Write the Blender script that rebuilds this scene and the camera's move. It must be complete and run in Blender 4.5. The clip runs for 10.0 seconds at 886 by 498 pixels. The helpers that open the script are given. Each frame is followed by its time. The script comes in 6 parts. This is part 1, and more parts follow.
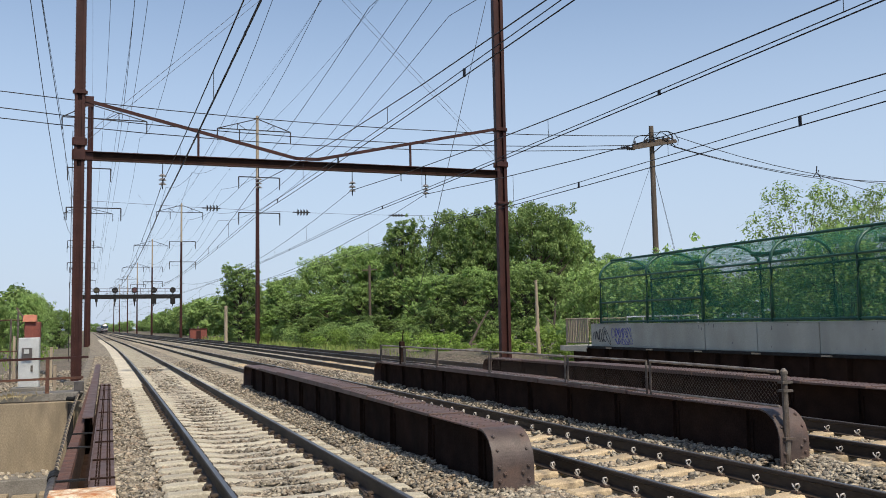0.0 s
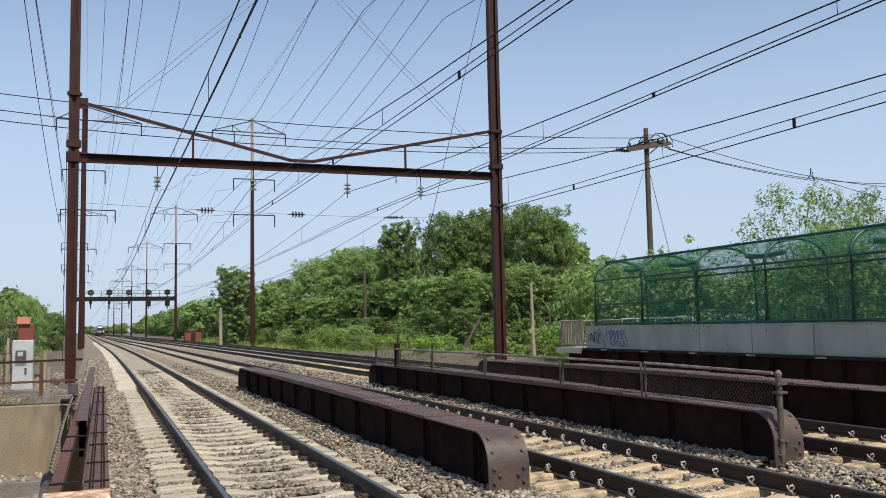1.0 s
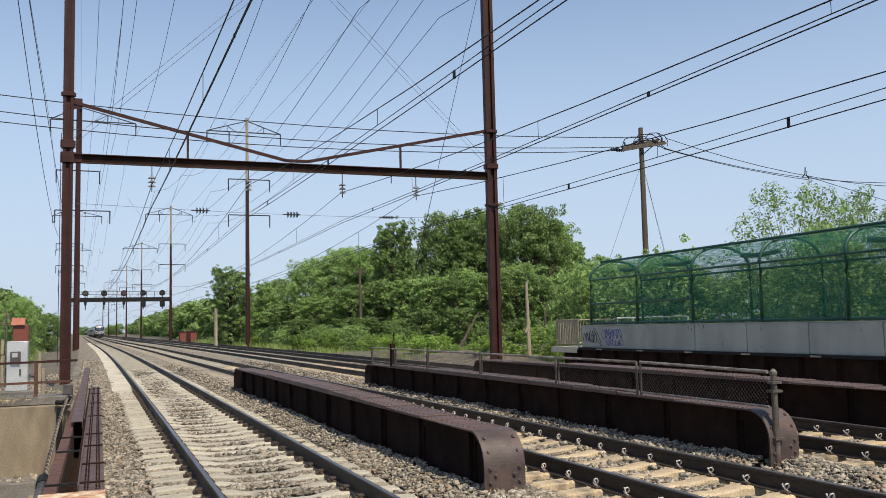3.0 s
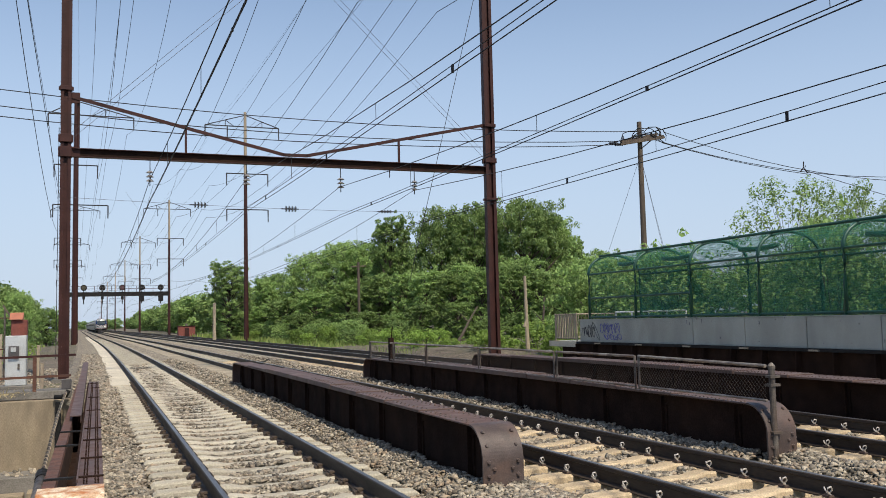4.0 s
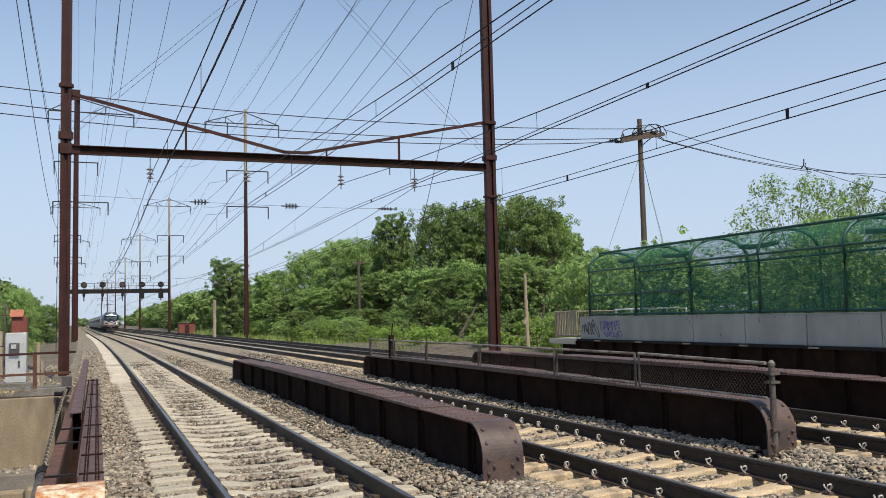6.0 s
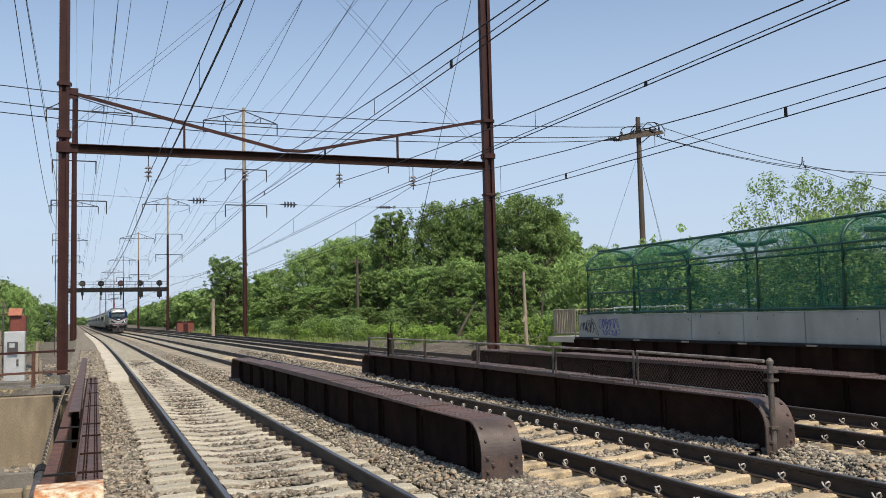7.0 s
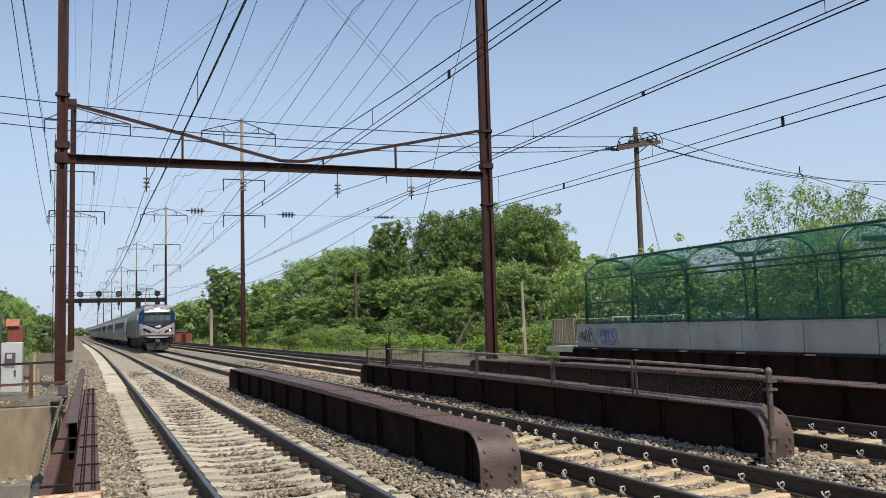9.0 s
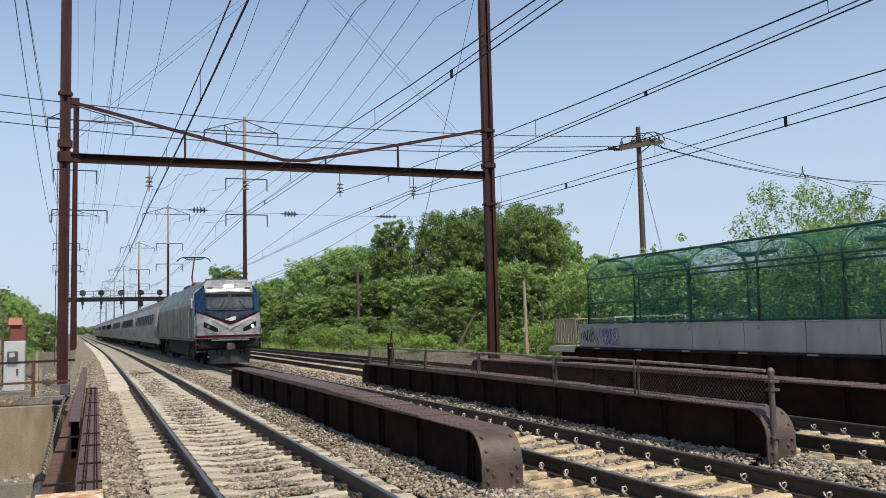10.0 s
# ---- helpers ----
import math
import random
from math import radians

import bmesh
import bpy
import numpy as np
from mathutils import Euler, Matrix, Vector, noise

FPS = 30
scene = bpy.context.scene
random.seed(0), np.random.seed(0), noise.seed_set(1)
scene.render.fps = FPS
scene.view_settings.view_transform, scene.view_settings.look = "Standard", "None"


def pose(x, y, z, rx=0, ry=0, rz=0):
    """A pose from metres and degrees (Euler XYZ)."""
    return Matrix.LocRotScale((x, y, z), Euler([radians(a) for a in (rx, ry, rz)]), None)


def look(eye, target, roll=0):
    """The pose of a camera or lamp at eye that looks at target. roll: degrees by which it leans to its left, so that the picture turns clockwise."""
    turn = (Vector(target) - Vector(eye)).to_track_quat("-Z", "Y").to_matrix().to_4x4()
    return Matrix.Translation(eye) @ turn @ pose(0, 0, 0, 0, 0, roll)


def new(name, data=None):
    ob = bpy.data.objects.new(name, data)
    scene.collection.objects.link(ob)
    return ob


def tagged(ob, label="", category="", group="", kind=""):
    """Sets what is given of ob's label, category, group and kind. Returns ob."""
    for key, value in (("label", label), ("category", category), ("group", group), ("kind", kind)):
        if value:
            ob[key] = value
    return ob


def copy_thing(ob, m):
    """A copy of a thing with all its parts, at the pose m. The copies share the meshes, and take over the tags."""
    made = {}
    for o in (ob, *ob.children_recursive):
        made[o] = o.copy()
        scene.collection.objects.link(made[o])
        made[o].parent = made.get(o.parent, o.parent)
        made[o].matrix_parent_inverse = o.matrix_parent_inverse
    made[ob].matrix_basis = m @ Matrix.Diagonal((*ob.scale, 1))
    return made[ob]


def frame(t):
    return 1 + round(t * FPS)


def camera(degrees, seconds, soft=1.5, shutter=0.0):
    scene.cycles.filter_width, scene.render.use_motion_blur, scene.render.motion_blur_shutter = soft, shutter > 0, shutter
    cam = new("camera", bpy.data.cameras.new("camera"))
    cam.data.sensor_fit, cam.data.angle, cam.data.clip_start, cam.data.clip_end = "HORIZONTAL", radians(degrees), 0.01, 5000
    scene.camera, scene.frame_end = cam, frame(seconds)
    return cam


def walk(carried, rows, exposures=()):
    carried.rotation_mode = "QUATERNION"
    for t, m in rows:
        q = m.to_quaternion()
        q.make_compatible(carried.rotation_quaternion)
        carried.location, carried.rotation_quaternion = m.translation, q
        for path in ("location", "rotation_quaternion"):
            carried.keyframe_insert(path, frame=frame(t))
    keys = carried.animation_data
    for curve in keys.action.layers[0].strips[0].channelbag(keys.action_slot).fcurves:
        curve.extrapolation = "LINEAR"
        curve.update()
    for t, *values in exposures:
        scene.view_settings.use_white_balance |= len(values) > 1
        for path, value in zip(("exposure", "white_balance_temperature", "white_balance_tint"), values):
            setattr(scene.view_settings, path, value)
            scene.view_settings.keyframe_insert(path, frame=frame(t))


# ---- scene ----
cam = camera(53.36, 10.0, soft=0.9)
EYE = Vector((0.0, 0.0, 1.617))


def aim(yaw, pitch, roll):
    a, b = radians(yaw), radians(pitch)
    return look(EYE, EYE + Vector((math.sin(a) * math.cos(b), math.cos(a) * math.cos(b), math.sin(b))), roll)


# seconds, turn from the track's line, tilt, lean: a phone held by a standing watcher
PATH = [(0, 20.778, 4.795, -1.122), (0.5, 20.969, 4.904, -1.212), (1, 21.102, 4.922, -1.167), (1.5, 21.220, 5.002, -1.197),
        (2, 21.247, 5.081, -1.277), (2.5, 21.342, 5.043, -1.298), (4, 21.498, 4.530, -1.369), (4.5, 21.477, 4.413, -1.414),
        (5, 21.475, 4.357, -1.408), (5.5, 21.465, 4.381, -1.346), (7, 21.573, 4.241, -1.403), (7.5, 21.670, 4.243, -1.408),
        (8, 21.750, 4.414, -1.457), (8.5, 21.762, 4.713, -1.541), (9, 21.706, 4.877, -1.524), (9.5, 21.477, 4.913, -1.411),
        (10, 21.562, 4.852, -1.406)]
walk(cam, [(t, aim(a, b, c)) for t, a, b, c in PATH], exposures=[(0, 0.4, 7050, 10.5), (10, 0.4, 7050, 10.5)])

# ---- daylight ----
SUN = Vector((0.13, -0.815, 1.2)).normalized()
world = bpy.data.worlds.new("sky")
scene.world = world
world.use_nodes = True
sky = world.node_tree.nodes.new("ShaderNodeTexSky")
sky.sky_type, sky.sun_disc = "NISHITA", False
sky.sun_elevation, sky.sun_rotation = math.asin(SUN.z), math.atan2(SUN.x, SUN.y)
sky.air_density, sky.dust_density, sky.ozone_density = 1.0, 0.5, 2.6
world.node_tree.nodes["Background"].inputs["Strength"].default_value = 0.125
world.node_tree.links.new(sky.outputs[0], world.node_tree.nodes["Background"].inputs[0])
sun = new("sun", bpy.data.lights.new("sun", "SUN"))
sun.data.energy, sun.data.angle, sun.data.color = 3.6, radians(0.9), (1.0, 0.94, 0.82)
sun.matrix_world = look(SUN * 50, (0, 0, 0))


# ---- materials ----
def mat(name, c1, c2=None, rough=0.7, metal=0.0, scale=3.0, fine=60.0, bump=0.3, dist=0.01, stain=None, stain_scale=0.6,
        stain_amount=0.5, island=0.0, each=0.0, spec=0.5, stretch=(1, 1, 1), cells=0.0):
    """Two scales of colour, fine relief, optional stains; island and each vary loose pieces and objects."""
    m = bpy.data.materials.new(name)
    m.use_nodes = True
    nt = m.node_tree
    n, link = nt.nodes, nt.links.new
    bs = n["Principled BSDF"]
    bs.inputs["Roughness"].default_value, bs.inputs["Metallic"].default_value = rough, metal
    bs.inputs["Specular IOR Level"].default_value = spec
    tc = n.new("ShaderNodeTexCoord")
    mp = n.new("ShaderNodeMapping")
    mp.inputs["Scale"].default_value = stretch
    link(tc.outputs["Object"], mp.inputs[0])

    def noise_at(s, detail=4.0):
        t = n.new("ShaderNodeTexNoise")
        t.inputs["Scale"].default_value, t.inputs["Detail"].default_value = s, detail
        link(mp.outputs[0], t.inputs["Vector"])
        return t.outputs["Fac"]

    def mix(kind, fac, a, b):
        x = n.new("ShaderNodeMix")
        x.data_type, x.blend_type = "RGBA", kind
        for i, v in ((0, fac), (6, a), (7, b)):
            if hasattr(v, "is_linked"):
                link(v, x.inputs[i])
            else:
                x.inputs[i].default_value = v if i == 0 else (*v, 1)
        return x.outputs[2]

    def ramp(v, lo, hi, a=0.0, b=1.0):
        r = n.new("ShaderNodeMapRange")
        link(v, r.inputs[0])
        for i, q in enumerate((lo, hi, a, b)):
            r.inputs[i + 1].default_value = q
        return r.outputs[0]

    c2 = c2 or tuple(0.7 * v for v in c1)
    col = mix("MIX", ramp(noise_at(scale), 0.35, 0.65), c1, c2)
    grain = ramp(noise_at(fine, 3.0), 0.3, 0.7, 0.72, 1.25)
    col = mix("MULTIPLY", 1.0, col, grain)
    if stain:
        col = mix("MIX", ramp(noise_at(stain_scale, 6.0), 0.5, 0.68, 0.0, stain_amount), col, stain)
    if island:
        g = n.new("ShaderNodeNewGeometry")
        col = mix("MULTIPLY", 1.0, col, ramp(g.outputs["Random Per Island"], 0, 1, 1 - island, 1 + island))
    if cells:
        vo = n.new("ShaderNodeTexVoronoi")
        vo.inputs["Scale"].default_value = cells
        link(mp.outputs[0], vo.inputs["Vector"])
        sc = n.new("ShaderNodeSeparateColor")
        link(vo.outputs["Color"], sc.inputs[0])
        col = mix("MULTIPLY", 1.0, col, ramp(sc.outputs[0], 0, 1, 0.5, 1.45))
    if each:
        o = n.new("ShaderNodeObjectInfo")
        col = mix("MULTIPLY", 1.0, col, ramp(o.outputs["Random"], 0, 1, 1 - each, 1 + each))
    link(col, bs.inputs["Base Color"])
    if bump:
        bp = n.new("ShaderNodeBump")
        bp.inputs["Strength"].default_value, bp.inputs["Distance"].default_value = bump, dist
        link(noise_at(fine * 0.7, 5.0), bp.inputs["Height"])
        link(bp.outputs[0], bs.inputs["Normal"])
    r = ramp(noise_at(scale * 2.3), 0.3, 0.7, max(0.03, rough - 0.12), min(1, rough + 0.1))
    link(r, bs.inputs["Roughness"])
    return m


def leaf_mat(name, c1, c2, glow=0.35):
    """Leaves: varied leaf by leaf, with light passing through."""
    m = bpy.data.materials.new(name)
    m.use_nodes = True
    nt = m.node_tree
    n, link = nt.nodes, nt.links.new
    bs = n["Principled BSDF"]
    g = n.new("ShaderNodeNewGeometry")
    o = n.new("ShaderNodeObjectInfo")
    r = n.new("ShaderNodeMix")
    r.data_type = "RGBA"
    r.inputs[6].default_value, r.inputs[7].default_value = (*c1, 1), (*c2, 1)
    link(g.outputs["Random Per Island"], r.inputs[0])
    hs = n.new("ShaderNodeHueSaturation")
    mr = n.new("ShaderNodeMapRange")
    mr.inputs[3].default_value, mr.inputs[4].default_value = 0.78, 1.34
    link(o.outputs["Random"], mr.inputs[0])
    link(mr.outputs[0], hs.inputs["Value"])
    link(r.outputs[2], hs.inputs["Color"])
    link(hs.outputs[0], bs.inputs["Base Color"])
    bs.inputs["Roughness"].default_value = 0.55
    bs.inputs["Specular IOR Level"].default_value = 0.25
    tr = n.new("ShaderNodeBsdfTranslucent")
    link(hs.outputs[0], tr.inputs[0])
    mx = n.new("ShaderNodeMixShader")
    mx.inputs[0].default_value = glow
    link(bs.outputs[0], mx.inputs[1])
    link(tr.outputs[0], mx.inputs[2])
    link(mx.outputs[0], n["Material Output"].inputs[0])
    return m


def net_mat(name, colour, cover):
    """Fine woven netting: part threads, part holes."""
    m = bpy.data.materials.new(name)
    m.use_nodes = True
    nt = m.node_tree
    n, link = nt.nodes, nt.links.new
    bs = n["Principled BSDF"]
    tc = n.new("ShaderNodeTexCoord")
    t = n.new("ShaderNodeTexNoise")
    t.inputs["Scale"].default_value, t.inputs["Detail"].default_value = 4.5, 3.0
    mp = n.new("ShaderNodeMapping")
    mp.inputs["Rotation"].default_value, mp.inputs["Scale"].default_value = (0.6, 0, 0), (1, 0.8, 5)
    link(tc.outputs["Object"], mp.inputs[0])
    link(mp.outputs[0], t.inputs["Vector"])
    mr = n.new("ShaderNodeMapRange")
    mr.inputs[1].default_value, mr.inputs[2].default_value = 0.3, 0.7
    mr.inputs[3].default_value, mr.inputs[4].default_value = cover - 0.3, cover + 0.3
    link(t.outputs["Fac"], mr.inputs[0])
    bs.inputs["Base Color"].default_value, bs.inputs["Roughness"].default_value = (*colour, 1), 0.6
    bs.inputs["Specular IOR Level"].default_value = 0.2
    tl = n.new("ShaderNodeBsdfTranslucent")
    tl.inputs[0].default_value = (*colour, 1)
    th = n.new("ShaderNodeMixShader")
    th.inputs[0].default_value = 0.4
    link(bs.outputs[0], th.inputs[1])
    link(tl.outputs[0], th.inputs[2])
    tp = n.new("ShaderNodeBsdfTransparent")
    mx = n.new("ShaderNodeMixShader")
    link(mr.outputs[0], mx.inputs[0])
    link(tp.outputs[0], mx.inputs[1])
    link(th.outputs[0], mx.inputs[2])
    link(mx.outputs[0], n["Material Output"].inputs[0])
    return m


def glow_mat(name, colour, strength):
    m = bpy.data.materials.new(name)
    m.use_nodes = True
    bs = m.node_tree.nodes["Principled BSDF"]
    bs.inputs["Base Color"].default_value = (*colour, 1)
    bs.inputs["Emission Color"].default_value = (*colour, 1)
    bs.inputs["Emission Strength"].default_value = strength
    return m


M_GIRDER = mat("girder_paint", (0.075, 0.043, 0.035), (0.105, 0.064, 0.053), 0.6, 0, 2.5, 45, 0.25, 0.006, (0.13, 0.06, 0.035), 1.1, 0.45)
# darker girder colour: the shade on webs and undersides is put into the paint
M_GIRDER_DARK = mat("girder_paint_shaded", (0.021, 0.013, 0.0105), (0.033, 0.0196, 0.0155), 0.9, 0, 2.5, 45, 0.25, 0.006, (0.045, 0.024, 0.015), 0.9, 0.4, spec=0.03)
M_GREYSTEEL = mat("weathered_end_plate", (0.085, 0.06, 0.052), (0.055, 0.038, 0.033), 0.55, 0, 5, 70, 0.3, 0.005, (0.16, 0.08, 0.05), 2.2, 0.5)
M_MAROON = mat("maroon_steel", (0.034, 0.0115, 0.01), (0.05, 0.018, 0.015), 0.55, 0, 1.8, 40, 0.2, 0.006, (0.03, 0.014, 0.012), 0.8, 0.5, spec=0.25)
M_RUST = mat("rusty_steel", (0.12, 0.05, 0.03), (0.07, 0.032, 0.022), 0.8, 0, 5, 60, 0.4, 0.006)
M_RUSTPLATE = mat("peeling_rust", (0.72, 0.62, 0.47), (0.42, 0.19, 0.07), 0.75, 0, 14, 70, 0.5, 0.006, (0.4, 0.13, 0.035), 5.0, 1.0)
M_RAIL_SIDE = mat("rail_side", (0.03, 0.023, 0.019), (0.05, 0.036, 0.027), 0.65, 0.0, 2, 50, 0.2, 0.004, stretch=(1, 0.2, 1), spec=0.25)
M_RAIL_TOP = mat("rail_running_face", (0.24, 0.23, 0.225), (0.18, 0.165, 0.155), 0.4, 0.85, 2, 80, 0.05, 0.002, stretch=(1, 0.05, 1))
M_TIE = mat("tie_concrete", (0.45, 0.412, 0.33), (0.36, 0.33, 0.262), 0.9, 0, 4, 55, 0.4, 0.006, (0.27, 0.22, 0.17), 2.5, 0.5, each=0.14)
M_TIE_BROWN = mat("tie_concrete_dusty", (0.52, 0.41, 0.27), (0.40, 0.31, 0.2), 0.9, 0, 4, 55, 0.4, 0.006, (0.24, 0.17, 0.11), 2.5, 0.6, each=0.16)
M_CLIP = mat("clip_steel", (0.6, 0.57, 0.53), (0.45, 0.41, 0.37), 0.5, 0.1, 20, 90, 0.1, 0.002)
M_BLOCK = mat("cast_clip_iron", (0.05, 0.036, 0.028), (0.085, 0.062, 0.045), 0.75, 0, 20, 90, 0.2, 0.003, spec=0.3)
M_PAD = mat("pad_rust", (0.09, 0.055, 0.04), (0.05, 0.035, 0.03), 0.8, 0, 20, 90, 0.2, 0.003)
M_STONE = mat("ballast_stone", (0.325, 0.285, 0.222), (0.19, 0.163, 0.128), 0.9, 0, 9, 60, 0.3, 0.006, (0.23, 0.155, 0.1), 5.0, 0.6, island=0.6)
M_BALLAST = mat("ballast_bed", (0.27, 0.23, 0.175), (0.175, 0.147, 0.112), 0.95, 0, 1.5, 17, 1.0, 0.05, (0.25, 0.2, 0.14), 0.35, 0.6, cells=15)
M_SAND = mat("dusty_concrete_edge", (0.58, 0.52, 0.41), (0.48, 0.43, 0.34), 0.92, 0, 0.7, 30, 0.3, 0.008, (0.3, 0.26, 0.2), 1.2, 0.4)
M_DUST = mat("dust_over_ballast", (0.36, 0.305, 0.22), (0.26, 0.22, 0.16), 0.95, 0, 0.8, 25, 0.6, 0.02, (0.2, 0.165, 0.12), 0.9, 0.5)
M_SOIL = mat("verge_soil", (0.145, 0.115, 0.085), (0.1, 0.085, 0.06), 0.95, 0, 0.6, 6, 0.9, 0.08, (0.085, 0.11, 0.04), 0.2, 0.6, cells=9)
M_CONCRETE = mat("parapet_concrete", (0.4, 0.4, 0.35), (0.32, 0.32, 0.28), 0.85, 0, 1.1, 160, 0.2, 0.003, (0.26, 0.255, 0.22), 1.3, 0.6, each=0.07, stretch=(1, 1, 0.5))
M_ABUT = mat("abutment_concrete", (0.31, 0.25, 0.17), (0.22, 0.175, 0.12), 0.9, 0, 2.2, 70, 0.35, 0.01, (0.14, 0.11, 0.08), 1.6, 0.75, stretch=(1, 1, 0.3))
M_COPING = mat("grey_coping", (0.2, 0.185, 0.165), (0.13, 0.12, 0.105), 0.9, 0, 2, 30, 0.4, 0.01, (0.12, 0.11, 0.1), 1.5, 0.5)
M_GREENPAINT = mat("green_pipe_paint", (0.007, 0.05, 0.035), (0.012, 0.07, 0.05), 0.45, 0, 3, 60, 0.1, 0.003)
M_NET = net_mat("green_net", (0.036, 0.165, 0.112), 0.42)
M_GALV = mat("galvanised_pipe", (0.15, 0.13, 0.11), (0.055, 0.043, 0.036), 0.6, 0.2, 7, 60, 0.15, 0.003, (0.13, 0.08, 0.055), 2, 0.5)
# paler than the posts: dust and the rails' highlight put into the colour
M_PIPE = mat("worn_pipe_highlit", (0.3, 0.27, 0.235), (0.13, 0.1, 0.08), 0.5, 0.25, 5, 60, 0.15, 0.003, (0.1, 0.06, 0.04), 1.5, 0.8)
M_LINK = mat("chain_link_wire", (0.06, 0.045, 0.037), (0.035, 0.027, 0.022), 0.8, 0.0, 20, 90, 0.05, 0.001)
M_WIRE = mat("dark_wire", (0.014, 0.014, 0.018), (0.01, 0.01, 0.013), 0.7, 0.0, 1, 10, 0, 0.001)
M_WIRE_FINE = mat("grey_wire", (0.1, 0.1, 0.12), (0.08, 0.08, 0.1), 0.6, 0.1, 1, 10, 0, 0.001)
M_INS = mat("insulator_porcelain", (0.022, 0.02, 0.022), (0.05, 0.045, 0.045), 0.3, 0, 9, 40, 0.05, 0.002)
M_PORCELAIN = mat("pale_porcelain", (0.3, 0.29, 0.3), (0.06, 0.055, 0.06), 0.3, 0, 9, 40, 0.05, 0.002)
M_WOOD = mat("weathered_pole_wood", (0.105, 0.078, 0.058), (0.065, 0.05, 0.04), 0.85, 0, 6, 60, 0.4, 0.006, stretch=(1, 1, 0.08))
M_PALEWOOD = mat("pale_post_wood", (0.36, 0.3, 0.22), (0.26, 0.21, 0.16), 0.85, 0, 6, 60, 0.4, 0.006, stretch=(1, 1, 0.1))
M_BARK = mat("bark", (0.1, 0.08, 0.062), (0.06, 0.047, 0.037), 0.95, 0, 5, 30, 0.8, 0.02, stretch=(1, 1, 0.2))
M_LEAF = leaf_mat("leaf_green", (0.15, 0.25, 0.078), (0.29, 0.4, 0.14), 0.36)
M_LEAF_DARK = leaf_mat("leaf_deep_green", (0.17, 0.28, 0.085), (0.3, 0.42, 0.145), 0.42)
M_LEAF_LIGHT = leaf_mat("leaf_fresh_green", (0.18, 0.29, 0.06), (0.28, 0.4, 0.1), 0.45)
M_GRASS = leaf_mat("grass_blade", (0.12, 0.2, 0.045), (0.26, 0.3, 0.1), 0.3)
M_STRAW = leaf_mat("dry_straw", (0.5, 0.4, 0.2), (0.62, 0.52, 0.3), 0.2)
M_CABINET = mat("aluminium_cabinet", (0.62, 0.63, 0.62), (0.5, 0.51, 0.5), 0.4, 0.4, 2, 50, 0.08, 0.002, (0.4, 0.37, 0.33), 2.5, 0.4)
M_DARKGREY = mat("dark_grey_metal", (0.11, 0.1, 0.1), (0.07, 0.065, 0.065), 0.6, 0.2, 5, 50, 0.1, 0.002)
M_ORANGE = mat("faded_orange_paint", (0.42, 0.15, 0.08), (0.3, 0.11, 0.07), 0.6, 0, 5, 50, 0.1, 0.002)
M_BRICKRED = mat("red_shed_panel", (0.2, 0.055, 0.04), (0.15, 0.045, 0.035), 0.8, 0, 2, 20, 0.2, 0.005)
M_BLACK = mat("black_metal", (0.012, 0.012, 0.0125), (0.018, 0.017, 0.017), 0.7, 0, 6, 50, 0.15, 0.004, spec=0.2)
M_UNDER = mat("dusty_running_gear", (0.018, 0.016, 0.014), (0.032, 0.027, 0.023), 0.85, 0, 4, 30, 0.3, 0.01, spec=0.1)
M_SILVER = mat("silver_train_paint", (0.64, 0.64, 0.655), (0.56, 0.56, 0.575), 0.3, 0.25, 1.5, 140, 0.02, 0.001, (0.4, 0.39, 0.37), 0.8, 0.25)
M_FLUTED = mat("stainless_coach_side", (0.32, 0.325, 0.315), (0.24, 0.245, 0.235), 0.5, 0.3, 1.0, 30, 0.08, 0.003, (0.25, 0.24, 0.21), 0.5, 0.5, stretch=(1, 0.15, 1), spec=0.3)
# body side away from the sun: its shade is put into the grey-green
M_LOCOSIDE = mat("locomotive_side_shaded", (0.1, 0.104, 0.08), (0.075, 0.078, 0.06), 0.4, 0.3, 0.6, 30, 0.06, 0.003, (0.17, 0.15, 0.1), 0.5, 0.5, spec=0.3)
M_ROOF = mat("train_roof_grey", (0.17, 0.172, 0.18), (0.12, 0.122, 0.13), 0.8, 0.0, 2, 30, 0.1, 0.004, spec=0.05)
M_BLUE = mat("blue_train_paint", (0.012, 0.075, 0.24), (0.015, 0.06, 0.19), 0.28, 0, 2, 40, 0.03, 0.002)
M_NAVY = mat("dark_blue_train_paint", (0.03, 0.055, 0.1), (0.024, 0.045, 0.085), 0.28, 0, 2, 40, 0.03, 0.002)
M_RED = mat("red_train_stripe", (0.45, 0.03, 0.04), (0.38, 0.03, 0.04), 0.35, 0, 2, 40, 0.03, 0.002)
M_WHITE = mat("white_train_paint", (0.88, 0.86, 0.88), (0.82, 0.8, 0.82), 0.32, 0, 2, 40, 0.03, 0.002)
M_GLASS = mat("dark_window_glass", (0.02, 0.026, 0.03), (0.015, 0.02, 0.024), 0.5, 0, 2, 40, 0, 0.002, spec=0.08)
M_SHIELD = mat("windscreen_glass", (0.14, 0.18, 0.2), (0.07, 0.1, 0.115), 0.06, 0, 2.2, 10, 0, 0.002, spec=0.9)
M_LAMP = glow_mat("lit_headlight", (1.0, 0.97, 0.9), 4.0)
M_PANTO = mat("red_pantograph_arm", (0.42, 0.06, 0.08), (0.3, 0.05, 0.06), 0.5, 0, 6, 40, 0.05, 0.002)
M_SIGNAL_Y = mat("yellow_signal_face", (0.07, 0.06, 0.03), (0.05, 0.045, 0.025), 0.6, 0, 6, 40, 0.05, 0.002)
